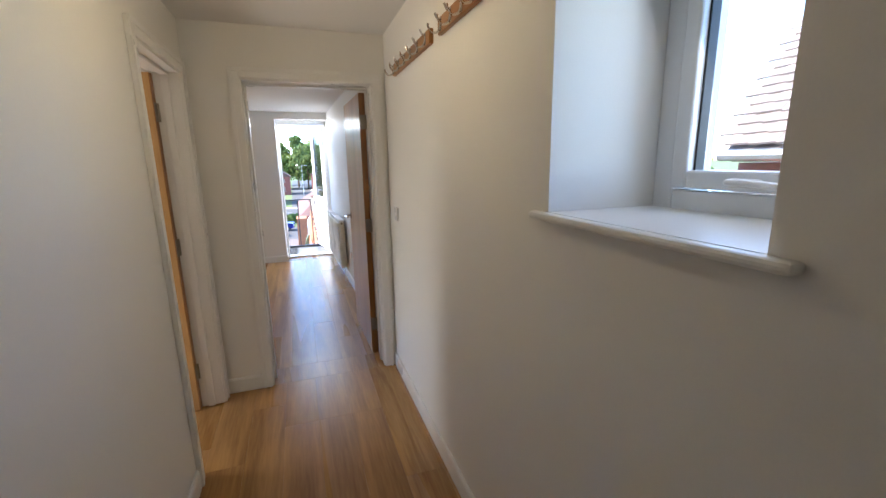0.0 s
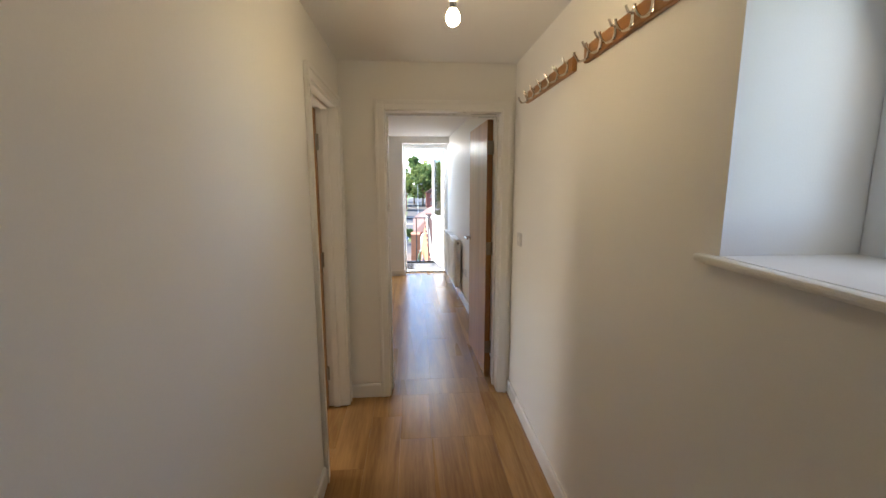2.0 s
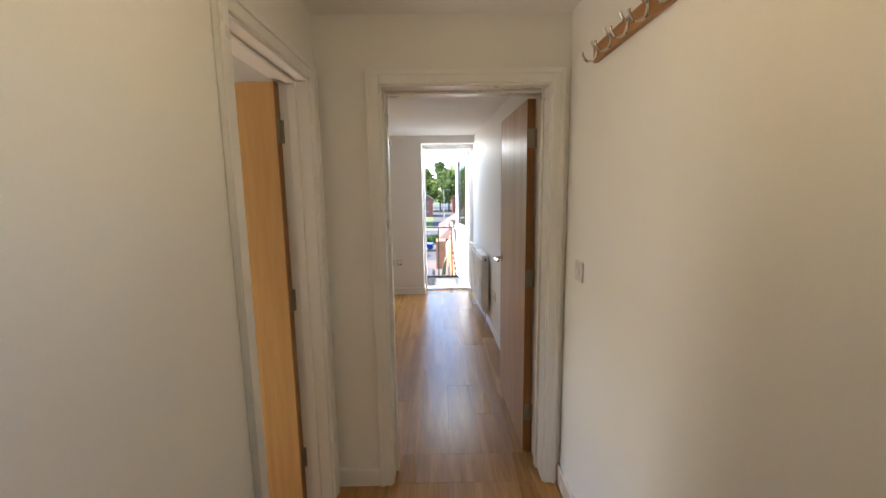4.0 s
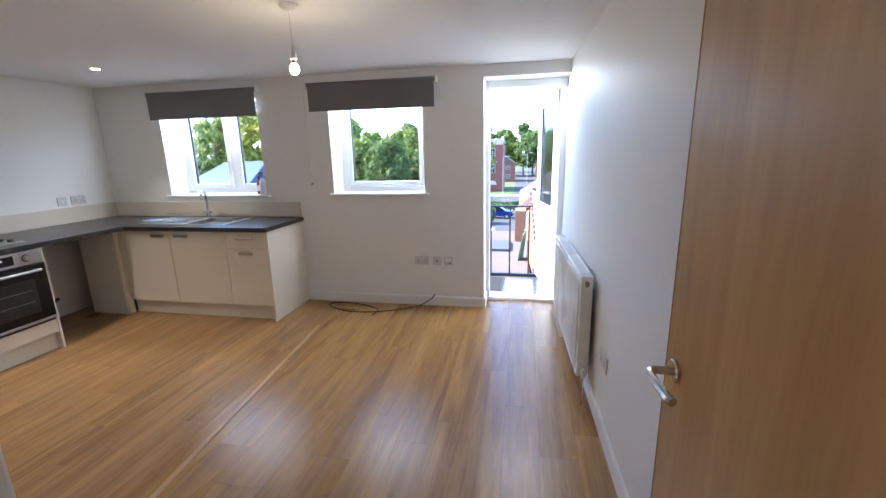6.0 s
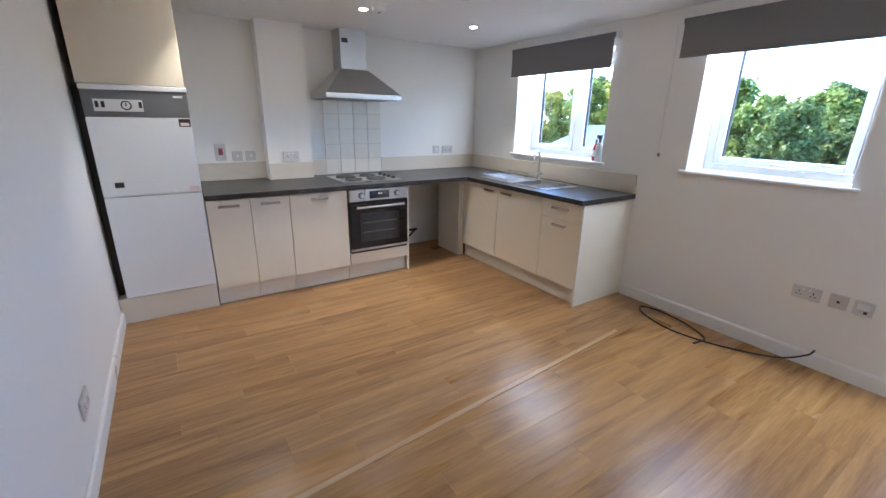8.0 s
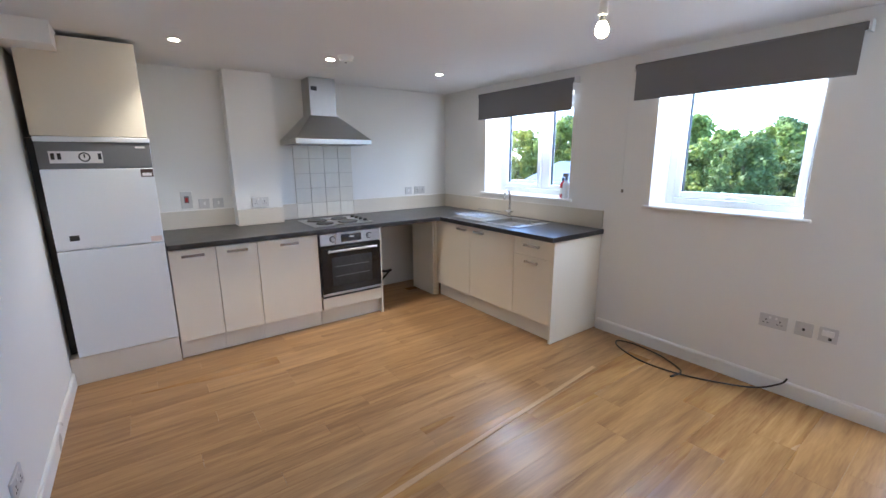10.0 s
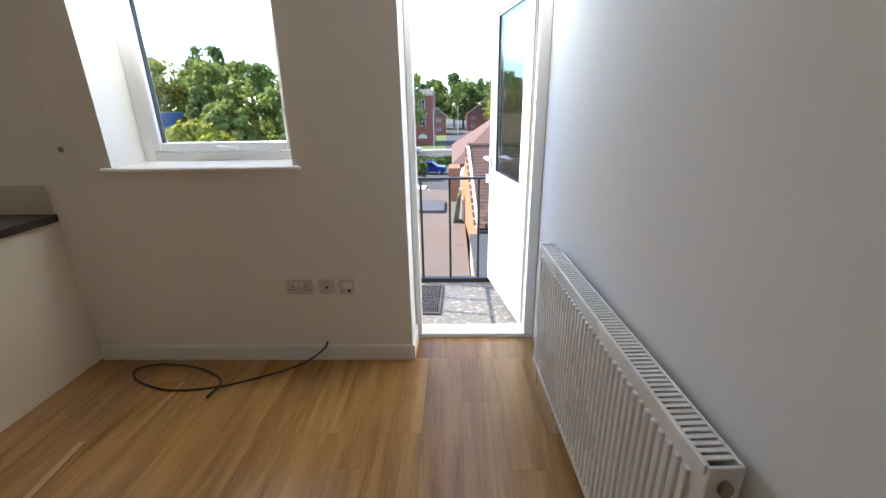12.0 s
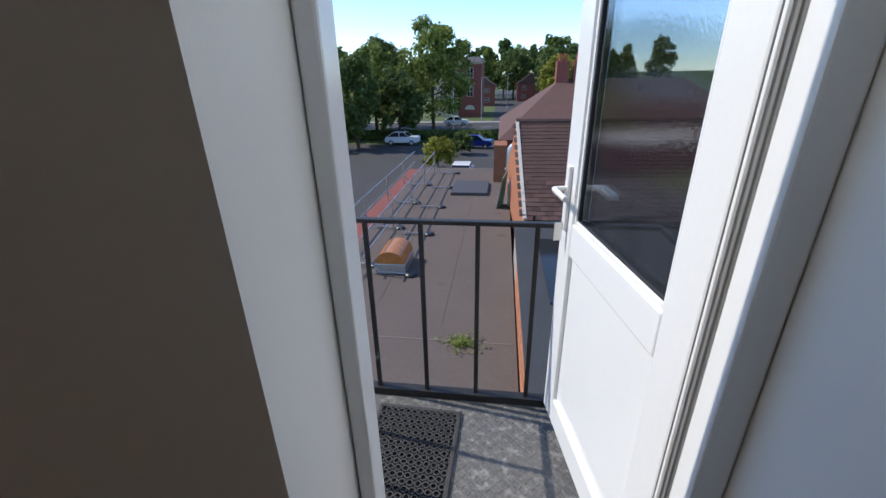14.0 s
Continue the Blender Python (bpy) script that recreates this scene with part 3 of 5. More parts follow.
for s in (-1, 1):
    h = part("handle", B(s * 0.030, s * 0.044, LW - 0.075, LW - 0.042, 0.90, 1.13, bevel=0.006), WHITEPL, bd, "white lever handle with lock plate")
    part("lever", tube(bmesh.new(), curve([(s * 0.04, LW - 0.058, 1.05), (s * 0.078, LW - 0.058, 1.05), (s * 0.085, LW - 0.075, 1.05), (s * 0.082, LW - 0.17, 1.045)]), 0.010), WHITEPL, h, smooth=True)
part("lock_keys", B(-0.075, -0.045, LW - 0.062, LW - 0.056, 0.86, 0.93, bevel=0.002), CHROME, bd, "bunch of keys in the lock")
for z in (0.3, 1.05, 1.8):
    part("hinge", cyl(bmesh.new(), (0.038, -0.012, z), (0.038, -0.012, z + 0.11), 0.011, 10), WHITEPL, bd, smooth=True)

# ---- radiator ----
rad = thing("radiator", "white double-panel radiator with top grille", "radiator", m=pose(-0.062, -0.275, 0, 0, 0, 2.2) @ Matrix.Diagonal((0.70, 1, 1, 1)))
RL, Z0, Z1 = 1.25, 0.165, 0.812
bm = bmesh.new()
box(bm, -0.050, -0.046, -RL, 0, Z0 + 0.02, Z1 - 0.02)
part("front_panel", bm, RADW, rad)
n = 38
rib = mesh("rib", B(-0.064, -0.048, -0.0085, 0.0085, Z0 + 0.045, Z1 - 0.05, bevel=0.004), RADW)
for k in range(n):
    s = new("rib", rib)
    s.parent, s.matrix_basis = rad, pose(0, -RL + 0.03 + (RL - 0.06) * (k + 0.5) / n, 0)
part("back_panel", B(0.036, 0.042, -RL, 0, Z0 + 0.02, Z1 - 0.02), RADW, rad)
part("side_cover", B(-0.052, 0.044, -RL - 0.008, -RL, Z0 + 0.01, Z1, bevel=0.003), RADW, rad)
part("side_cover", B(-0.052, 0.044, 0.0, 0.008, Z0 + 0.01, Z1, bevel=0.003), RADW, rad)
g = bmesh.new()
box(g, -0.058, -0.044, -RL, 0, Z1 - 0.022, Z1, bevel=0.003)
box(g, 0.036, 0.046, -RL, 0, Z1 - 0.022, Z1, bevel=0.003)
part("top_rim", g, RADW, rad)
part("bottom_rim", B(-0.058, -0.044, -RL, 0, Z0 + 0.01, Z0 + 0.035, bevel=0.003), RADW, rad)
# dark grey block: the shade between the panels is put into its colour
part("dark_core", B(-0.030, 0.024, -RL + 0.01, -0.01, Z0 + 0.06, Z1 - 0.05), GREYPANEL, rad, "plain convector core, coloured dark for the shade between the panels")
slat = mesh("grille_slat", B(-0.044, 0.036, -0.0048, 0.0048, Z1 - 0.006, Z1 - 0.002), RADW)
k = 0
y = -RL + 0.02
while y < -0.01:
    s = new("grille_slat", slat)
    s.parent, s.matrix_basis = rad, pose(0, y, 0)
    y += 0.0175
part("end_plug", cyl(bmesh.new(), (-0.004, -RL - 0.018, Z1 - 0.045), (-0.004, -RL - 0.006, Z1 - 0.045), 0.018, 14), HINGE, rad, "dull metal bleed plug", True)
v = part("valve", cyl(bmesh.new(), (-0.004, -RL - 0.04, Z0 + 0.03), (-0.004, -RL - 0.005, Z0 + 0.03), 0.013, 12), CHROME, rad, "chrome lockshield valve", True)
part("valve_cap", lathe(bmesh.new(), ((0.016, 0), (0.018, 0.02), (0.012, 0.05)), (-0.004, -RL - 0.035, Z0 + 0.02), 14), WHITEPL, v, smooth=True)
part("pipe", cyl(bmesh.new(), (-0.004, -RL - 0.035, 0.0), (-0.004, -RL - 0.035, Z0 + 0.03), 0.0075, 10), CHROME, rad, smooth=True)
for y in (-RL + 0.2, -0.2):
    part("wall_bracket", B(0.042, 0.10 if y > -0.5 else 0.115, y - 0.02, y + 0.02, Z0 + 0.1, Z1 - 0.1), RADW, rad)
part("pipe", cyl(bmesh.new(), (-0.004, 0.03, 0.0), (-0.004, 0.03, Z0 + 0.04), 0.0075, 10), CHROME, rad, smooth=True)

# ---- sockets, switches ----


def faceplate(name, label, category, m, w, h, kind, group="wall plates"):
    """Moulded plate in the xz plane facing -y."""
    p = thing(name, label, category, B(-w / 2, w / 2, -0.010, 0.0, -h / 2, h / 2, bevel=0.003), PLATEPL, m, group=group)
    if kind == "double":
        for cx in (-w / 4, w / 4):
            for dx, dz, a, b in ((0, 0.006, 0.003, 0.006), (-0.011, -0.014, 0.005, 0.0025), (0.011, -0.014, 0.005, 0.0025)):
                part("pin_slot", B(cx + dx - a, cx + dx + a, -0.0108, -0.0098, dz - b, dz + b), BLACK, p)
            part("rocker", B(cx * 0.45 - 0.006, cx * 0.45 + 0.006, -0.014, -0.010, 0.016, 0.032, bevel=0.002), WHITEPL, p)
    elif kind == "switch":
        part("rocker", B(-0.008, 0.008, -0.014, -0.010, -0.013, 0.013, bevel=0.002), WHITEPL, p)
    elif kind == "twin_switch":
        for cx in (-0.012, 0.012):
            part("rocker", B(cx - 0.008, cx + 0.008, -0.014, -0.010, -0.013, 0.013, bevel=0.002), WHITEPL, p)
    elif kind == "cooker":
        part("rocker", B(-0.011, 0.011, -0.015, -0.010, -0.02, 0.02, bevel=0.002), RED, p, "red cooker rocker switch")
        part("trim_plate", B(-0.018, 0.018, -0.0112, -0.010, -0.028, 0.034), GREYPANEL, p)
    elif kind == "aerial":
        part("jack", cyl(bmesh.new(), (0, -0.014, 0), (0, -0.009, 0), 0.008, 12), BLACK, p, smooth=True)
    elif kind == "phone":
        part("cover", B(-0.028, 0.028, -0.022, -0.010, -0.005, 0.030, bevel=0.003), WHITEPL, p)
        part("jack", B(0.004, 0.020, -0.012, -0.0095, -0.030, -0.014), BLACK, p)
    return p


faceplate("double_socket", "white double power socket on the wall", "socket", pose(-1.378, 0, 0.474), 0.148, 0.088, "double")
faceplate("aerial_socket", "white television aerial socket", "socket", pose(-1.222, 0, 0.474), 0.088, 0.088, "aerial")
faceplate("phone_socket", "white telephone socket with raised cover", "socket", pose(-1.108, 0, 0.474), 0.088, 0.088, "phone")
K = XL + 0.0005
faceplate("double_socket", "white double power socket above the worktop", "socket", pose(K, -0.40, 1.135, 0, 0, 90), 0.148, 0.088, "double")
faceplate("appliance_switch", "white fused switch plate", "switch", pose(K, -0.56, 1.135, 0, 0, 90), 0.088, 0.088, "switch")
faceplate("cooker_switch", "white cooker isolator with red rocker", "switch", pose(K, -2.88, 1.165, 0, 0, 90), 0.088, 0.15, "cooker")
faceplate("appliance_switch", "white fused switch plate", "switch", pose(K, -2.745, 1.125, 0, 0, 90), 0.088, 0.088, "switch")
faceplate("appliance_switch", "white fused switch plate", "switch", pose(K, -2.63, 1.125, 0, 0, 90), 0.088, 0.088, "switch")
faceplate("double_socket", "white double power socket on the boxed pillar", "socket", pose(-4.785, -2.30, 1.125, 0, 0, 90), 0.148, 0.088, "double")
faceplate("light_switch", "white rocker light switch in the hall", "switch", pose(HR, -4.203, 1.185, 0, 0, -90), 0.088, 0.088, "switch")
faceplate("double_socket", "white double power socket low on the wall", "socket", pose(0.053, -1.80, 0.43, 0, 0, -88.3), 0.148, 0.088, "double")
faceplate("double_socket", "white double power socket low on the door wall", "socket", pose(-2.68, YD, 0.31, 0, 0, 180), 0.148, 0.088, "double")

# ---- hall coat racks ----


def coat_rack(y0, y1, z, label):
    r = thing("coat_rack", label, "coat rack", B(HR - 0.020, HR, y0, y1, z, z + 0.062, bevel=0.004), RACKWOOD, group="coat racks on the hall wall")
    n = 6
    for k in range(n):
        y = y1 - 0.045 - (y1 - y0 - 0.10) * k / (n - 1)
        h = part("hook", B(HR - 0.024, HR - 0.020, y - 0.009, y + 0.009, z + 0.006, z + 0.056, bevel=0.003), CHROME, r, "polished double coat hook", True)
        part("lower_hook", tube(bmesh.new(), curve([(HR - 0.022, y, z + 0.03), (HR - 0.030, y, z + 0.004), (HR - 0.055, y, z - 0.004), (HR - 0.072, y, z + 0.014), (HR - 0.075, y, z + 0.028)]), 0.0045), CHROME, h, smooth=True)
        part("upper_hook", tube(bmesh.new(), curve([(HR - 0.022, y, z + 0.045), (HR - 0.036, y, z + 0.050), (HR - 0.046, y, z + 0.068)]), 0.0045), CHROME, h, smooth=True)
    return r


coat_rack(-5.047, -4.315, 2.020, "varnished wooden coat rack with six metal hooks")
coat_rack(-5.805, -5.159, 2.020, "varnished wooden coat rack with six metal hooks")

# ---- pendant lamps, downlights, smoke alarm ----


def pendant(x, y, top, drop, label):
    p = thing("pendant_lamp", label, "lamp", m=pose(x, y, top), group="bare pendant bulbs")
    part("ceiling_rose", lathe(bmesh.new(), ((0.05, 0), (0.05, -0.008), (0.036, -0.022), (0.012, -0.030)), (0, 0, 0)), WHITEPL, p, smooth=True)
    part("flex", cyl(bmesh.new(), (0, 0, -drop + 0.068), (0, 0, -0.03), 0.0035, 8), WHITEPL, p)
    part("lamp_holder", lathe(bmesh.new(), ((0.005, 0.07), (0.009, 0.062), (0.0145, 0.042), (0.016, 0.038), (0.016, 0.012), (0.0175, 0.010), (0.0175, 0.0), (0.013, -0.004)), (0, 0, -drop)), WHITEPL, p, smooth=True)
    part("bulb_collar", lathe(bmesh.new(), ((0.0115, 0.0), (0.0115, -0.014), (0.013, -0.024)), (0, 0, -drop)), GREYPANEL, p, smooth=True)
    part("bulb", lathe(bmesh.new(), ((0.013, -0.024), (0.019, -0.034), (0.0235, -0.048), (0.0225, -0.061), (0.016, -0.071), (0.006, -0.0765)), (0, 0, -drop)), WARM, p, "glowing warm golf-ball bulb", True)
    lamp("pendant_light", "POINT", pose(x, y, top - drop - 0.14), BULB_W, (1.0, 0.80, 0.56), radius=0.03)
    return p


BULB_W = 0.13
pendant(-0.455, -5.38, HH, 0.19, "bare warm bulb hanging from the hall ceiling")
pendant(-1.595, -1.773, HC, 0.26, "bare warm bulb hanging over the living floor")
for x, y in ((-4.0, -2.90), (-3.96, -1.86), (-3.96, -0.80)):
    d = thing("downlight", "small recessed chrome ceiling downlight, lit", "lamp", m=pose(x, y, HC), group="recessed ceiling downlights")
    part("rim", lathe(bmesh.new(), ((0.042, 0.002), (0.042, -0.003), (0.036, -0.006), (0.030, -0.002)), (0, 0, 0), 20), CHROME, d, smooth=True)
    part("lens", lathe(bmesh.new(), ((0.029, -0.0025), (0.028, -0.0045)), (0, 0, 0), 18), DOWNL, d, "lit lens")
    lamp("downlight_beam", "SPOT", pose(x, y, HC - 0.015), 3.9, (1.0, 0.88, 0.72), spot=radians(95), radius=0.025)
d = thing("smoke_alarm", "round white smoke alarm on the ceiling", "smoke alarm", m=pose(-3.80, -1.80, HC))
part("base", lathe(bmesh.new(), ((0.060, 0), (0.060, -0.012), (0.056, -0.016)), (0, 0, 0)), WHITEPL, d, smooth=True)
part("cover", lathe(bmesh.new(), ((0.052, -0.016), (0.050, -0.034), (0.040, -0.042), (0.012, -0.044)), (0, 0, 0)), WHITEPL, d, smooth=True)
part("sensor", lathe(bmesh.new(), ((0.012, -0.044), (0.010, -0.048), (0.004, -0.049)), (0, 0, 0), 12), GREYPANEL, d, smooth=True)

# ---- kitchen ----
FX = -4.165      # faces of the units on the kitchen wall
FY = -0.625      # faces of the units under the window


def bar_handle(parent, a, b, n):
    """Flat bow handle from a to b, standing off along n."""
    a, b, n = Vector(a), Vector(b), Vector(n)
    t = (b - a).normalized()
    bm = bmesh.new()
    up = Vector((0, 0, 1))
    m = Matrix((t, n, up)).transposed().to_4x4()
    m.translation = (a + b) / 2 + n * 0.02
    bmesh.ops.create_cube(bm, size=1, matrix=m @ Matrix.Diagonal(((b - a).length, 0.006, 0.020, 1)))
    for p in (a + t * 0.012, b - t * 0.012):
        m2 = m.copy()
        m2.translation = p + n * 0.009
        bmesh.ops.create_cube(bm, size=1, matrix=m2 @ Matrix.Diagonal((0.016, 0.020, 0.018, 1)))
    part("handle", bm, CHROME, parent, "brushed metal bow handle")


def unit_west(y0, y1, label, group="base units on the kitchen wall"):
    u = thing("base_cabinet", label, "cabinet", group=group)
    part("body", B(XL + 0.002, FX - 0.02, y0 + 0.001, y1 - 0.001, 0.14, 0.868), CARCASS, u)
    part("plinth", B(FX - 0.07, FX - 0.055, y0 + 0.001, y1 - 0.001, 0.0, 0.139), CARCASS, u)
    d = part("door", B(FX - 0.018, FX, y0 + 0.0025, y1 - 0.0025, 0.150, 0.862, bevel=0.0025), CREAM, u)
    c, w = (y0 + y1) / 2, min(0.15, (y1 - y0) * 0.55)
    bar_handle(d, (FX, c - w / 2, 0.815), (FX, c + w / 2, 0.815), (1, 0, 0))
    return u


unit_west(-3.105, -2.795, "narrow cream base cabinet with one door")
unit_west(-2.795, -2.495, "narrow cream base cabinet with one door")
unit_west(-2.495, -1.99, "cream base cabinet with one door beside the oven")

OY0, OY1 = -1.985, -1.385
oh = thing("oven_housing", "cream oven housing with filler panel and plinth", "cabinet")
part("side_panel", B(XL + 0.002, FX, OY1 + 0.001, OY1 + 0.019, 0.0, 0.868), CARCASS, oh)
part("lower_panel", B(FX - 0.018, FX, OY0 + 0.003, OY1 - 0.002, 0.150, 0.262, bevel=0.002), CREAM, oh)
part("plinth", B(FX - 0.07, FX - 0.055, OY0, OY1, 0.0, 0.148), CARCASS, oh)
part("shelf", B(XL + 0.01, FX - 0.02, OY0 + 0.003, OY1 - 0.002, 0.245, 0.262), CARCASS, oh)
ov = thing("oven", "built-in steel oven with black glass door", "oven")
part("body", B(FX - 0.55, FX - 0.002, OY0 + 0.012, OY1 - 0.012, 0.264, 0.855), GREYPANEL, ov)
cp = part("control_panel", B(FX - 0.002, FX + 0.020, OY0 + 0.004, OY1 - 0.004, 0.757, 0.862, bevel=0.003), STEEL, ov, "brushed steel control panel")
part("display", B(FX + 0.0195, FX + 0.0215, -1.785, -1.585, 0.775, 0.845), BLACKGLASS, cp, "black clock display")
part("display_text", B(FX + 0.0212, FX + 0.0220, -1.70, -1.655, 0.812, 0.826), WHITEPL, cp)
for y in (-1.865, -1.505):
    kb = part("knob", cyl(bmesh.new(), (FX + 0.02, y, 0.81), (FX + 0.044, y, 0.81), 0.021, 20, 0.018), STEEL, cp, "round control knob", True)
    part("knob_ring", cyl(bmesh.new(), (FX + 0.0195, y, 0.81), (FX + 0.0225, y, 0.81), 0.029, 20), BLACK, cp, smooth=True)
dr = part("oven_door", B(FX - 0.002, FX + 0.022, OY0 + 0.004, OY1 - 0.004, 0.305, 0.750, bevel=0.004), BLACKGLASS, ov, "black glass oven door")
part("window", B(FX + 0.0215, FX + 0.0228, OY0 + 0.10, OY1 - 0.10, 0.37, 0.64), mat("oven_window", (0.035, 0.036, 0.036), 0.05, vary=0.3, scale=7), dr)
part("door_trim", B(FX - 0.001, FX + 0.023, OY0 + 0.004, OY1 - 0.004, 0.285, 0.304, bevel=0.002), STEEL, ov)
part("vent_slot", B(FX - 0.001, FX + 0.010, OY0 + 0.01, OY1 - 0.01, 0.264, 0.284), BLACK, ov)
h = part("door_handle", tube(bmesh.new(), [(FX + 0.058, OY0 + 0.06, 0.705), (FX + 0.058, OY1 - 0.06, 0.705)], 0.011, 12), STEEL, dr, "steel bar handle", True)
for y in (OY0 + 0.085, OY1 - 0.085):
    part("handle_post", cyl(bmesh.new(), (FX + 0.02, y, 0.705), (FX + 0.05, y, 0.705), 0.008, 10), STEEL, dr, smooth=True)
for z in (0.46, 0.55):
    part("rack_line", B(FX + 0.0226, FX + 0.0232, OY0 + 0.13, OY1 - 0.13, z, z + 0.004), GREYPANEL, dr)

# gap for an appliance, with waste pipe and cable
gp = thing("end_panel", "cream panel at the side of the empty appliance space", "panel", B(-4.72, -4.30, -0.66, -0.642, 0.0, 0.868), CARCASS)
cyls = tube(bmesh.new(), curve([(XL + 0.05, -1.05, 0.85), (XL + 0.05, -1.05, 0.5), (XL + 0.05, -1.05, 0.02)]), 0.016, 8)
wp = thing("waste_pipe", "pale plastic waste pipe in the empty appliance space", "pipe", cyls, WHITEPL, smooth=True)
part("branch", tube(bmesh.new(), [(XL + 0.05, -1.30, 0.42), (XL + 0.05, -1.05, 0.46)], 0.012, 8), WHITEPL, wp, smooth=True)
part("trap", tube(bmesh.new(), curve([(XL + 0.06, -1.04, 0.26), (XL + 0.2, -1.04, 0.24), (XL + 0.3, -1.0, 0.27)]), 0.015, 8), BLACK, wp, "black drain spigot", True)
thing("appliance_hose", "black hose hanging in the empty appliance space", "hose", tube(bmesh.new(), curve([(XL + 0.30, -1.0, 0.28), (XL + 0.26, -1.12, 0.16), (XL + 0.22, -1.2, 0.20), (XL + 0.2, -1.28, 0.36), (XL + 0.16, -1.22, 0.12), (XL + 0.18, -1.12, 0.012)]), 0.011, 8), CABLE, smooth=True)
faceplate("appliance_socket", "white single socket in the appliance space", "socket", pose(XL + 0.0005, -1.25, 0.33, 0, 0, 90), 0.088, 0.088, "switch")


def unit_north(x0, x1, label, drawer=False, handle_x=None):
    u = thing("base_cabinet", label, "cabinet", group="base units under the window")
    part("body", B(x0 + 0.001, x1 - 0.001, FY + 0.02, -0.002, 0.14, 0.868), CARCASS, u)
    part("plinth", B(x0 + 0.001, x1 - 0.001, FY + 0.055, FY + 0.07, 0.0, 0.139), CARCASS, u)
    top = 0.862
    if drawer:
        d = part("drawer_front", B(x0 + 0.0025, x1 - 0.0025, FY, FY + 0.018, 0.708, 0.862, bevel=0.0025), CREAM, u)
        c = (x0 + x1) / 2
        bar_handle(d, (c - 0.085, FY, 0.80), (c + 0.085, FY, 0.80), (0, -1, 0))
        top = 0.703
    d = part("door", B(x0 + 0.0025, x1 - 0.0025, FY, FY + 0.018, 0.150, top, bevel=0.0025), CREAM, u)
    c = handle_x if handle_x else (x0 + x1) / 2
    bar_handle(d, (c - 0.07, FY, top - 0.045), (c + 0.07, FY, top - 0.045), (0, -1, 0))
    return u


thing("corner_post", "cream corner post between the base units", "panel", B(-4.318, -4.283, FY - 0.016, FY + 0.03, 0.0, 0.868, bevel=0.002), CREAM)
unit_north(-4.281, -3.70, "cream sink base cabinet door", False, -3.82)
unit_north(-3.70, -3.10, "cream sink base cabinet door", False, -3.56)
unit_north(-3.10, -2.682, "cream drawer unit with one drawer over a door", True)
thing("end_panel", "cream full-depth end panel of the base units", "panel", B(-2.681, -2.661, FY - 0.002, -0.001, 0.0, 0.868), CREAM)

# worktop in an L, with the bowl cut out
SX0, SX1, SY0, SY1 = -3.60, -3.20, -0.53, -0.15
bm = bmesh.new()
box(bm, XL + 0.001, FX + 0.028, -3.105, FY - 0.05, 0.870, 0.910, bevel=0.004)
box(bm, XL + 0.001, SX0, FY - 0.05, -0.001, 0.870, 0.9095)
box(bm, SX1, -2.640, FY - 0.05, -0.001, 0.870, 0.9095)
box(bm, SX0, SX1, FY - 0.05, SY0, 0.870, 0.9095)
box(bm, SX0, SX1, SY1, -0.001, 0.870, 0.9095)
thing("worktop", "black slate-effect laminate worktop in an L", "worktop", bm, WORKTOP)
up = thing("upstand", "beige laminate upstand along the walls", "upstand", B(XL + 0.013, -2.655, -0.0125, -0.0005, 0.911, 1.068, bevel=0.002), SPLASH)
part("upstand_run", B(XL + 0.0005, XL + 0.0125, -1.285, -0.0005, 0.911, 1.068, bevel=0.002), SPLASH, up)
part("upstand_run", B(XL + 0.0005, XL + 0.0125, -2.095, -1.915, 0.911, 1.068, bevel=0.002), SPLASH, up)
part("upstand_run", B(XL + 0.0005, XL + 0.0125, -3.105, -2.505, 0.911, 1.068, bevel=0.002), SPLASH, up)
part("upstand_run", B(-4.797, -4.785, -2.505, -2.095, 0.911, 1.06, bevel=0.002), SPLASH, up)
structure("wall_pillar", B(XL + 0.0005, -4.798, -2.505, -2.095, 0.911, HC - 0.001), WALL, "white boxed-in pillar standing on the worktop")

# sink and tap
sk = thing("sink", "stainless steel inset sink with drainer", "sink")
bm = bmesh.new()
box(bm, -4.10, SX0, -0.56, -0.10, 0.911, 0.916, bevel=0.002)
box(bm, SX1, -3.13, -0.56, -0.10, 0.911, 0.916, bevel=0.002)
box(bm, SX0, SX1, -0.56, SY0, 0.911, 0.916)
box(bm, SX0, SX1, SY1, -0.10, 0.911, 0.916)
part("rim", bm, STEEL, sk)
bm = bmesh.new()
for a in ((SX0, SX0 + 0.003, SY0, SY1), (SX1 - 0.003, SX1, SY0, SY1), (SX0, SX1, SY0, SY0 + 0.003), (SX0, SX1, SY1 - 0.003, SY1)):
    box(bm, *a, 0.875, 0.914)
box(bm, SX0, SX1, SY0, SY1, 0.872, 0.876)
part("bowl", bm, STEEL, sk)
for k in range(8):
    part("drainer_rib", B(-4.06, -3.66, -0.50 + 0.045 * k, -0.488 + 0.045 * k, 0.916, 0.9195, bevel=0.001), STEEL, sk)
part("drain", cyl(bmesh.new(), (-3.4, -0.34, 0.8755), (-3.4, -0.34, 0.879), 0.04, 18), CHROME, sk, smooth=True)
tp = thing("mixer_tap", "chrome swan-neck mixer tap on the sink", "tap", m=pose(-3.66, -0.125, 0.916))
part("base", lathe(bmesh.new(), ((0.026, 0), (0.026, 0.012), (0.019, 0.02), (0.019, 0.075), (0.013, 0.085)), (0, 0, 0)), CHROME, tp, smooth=True)
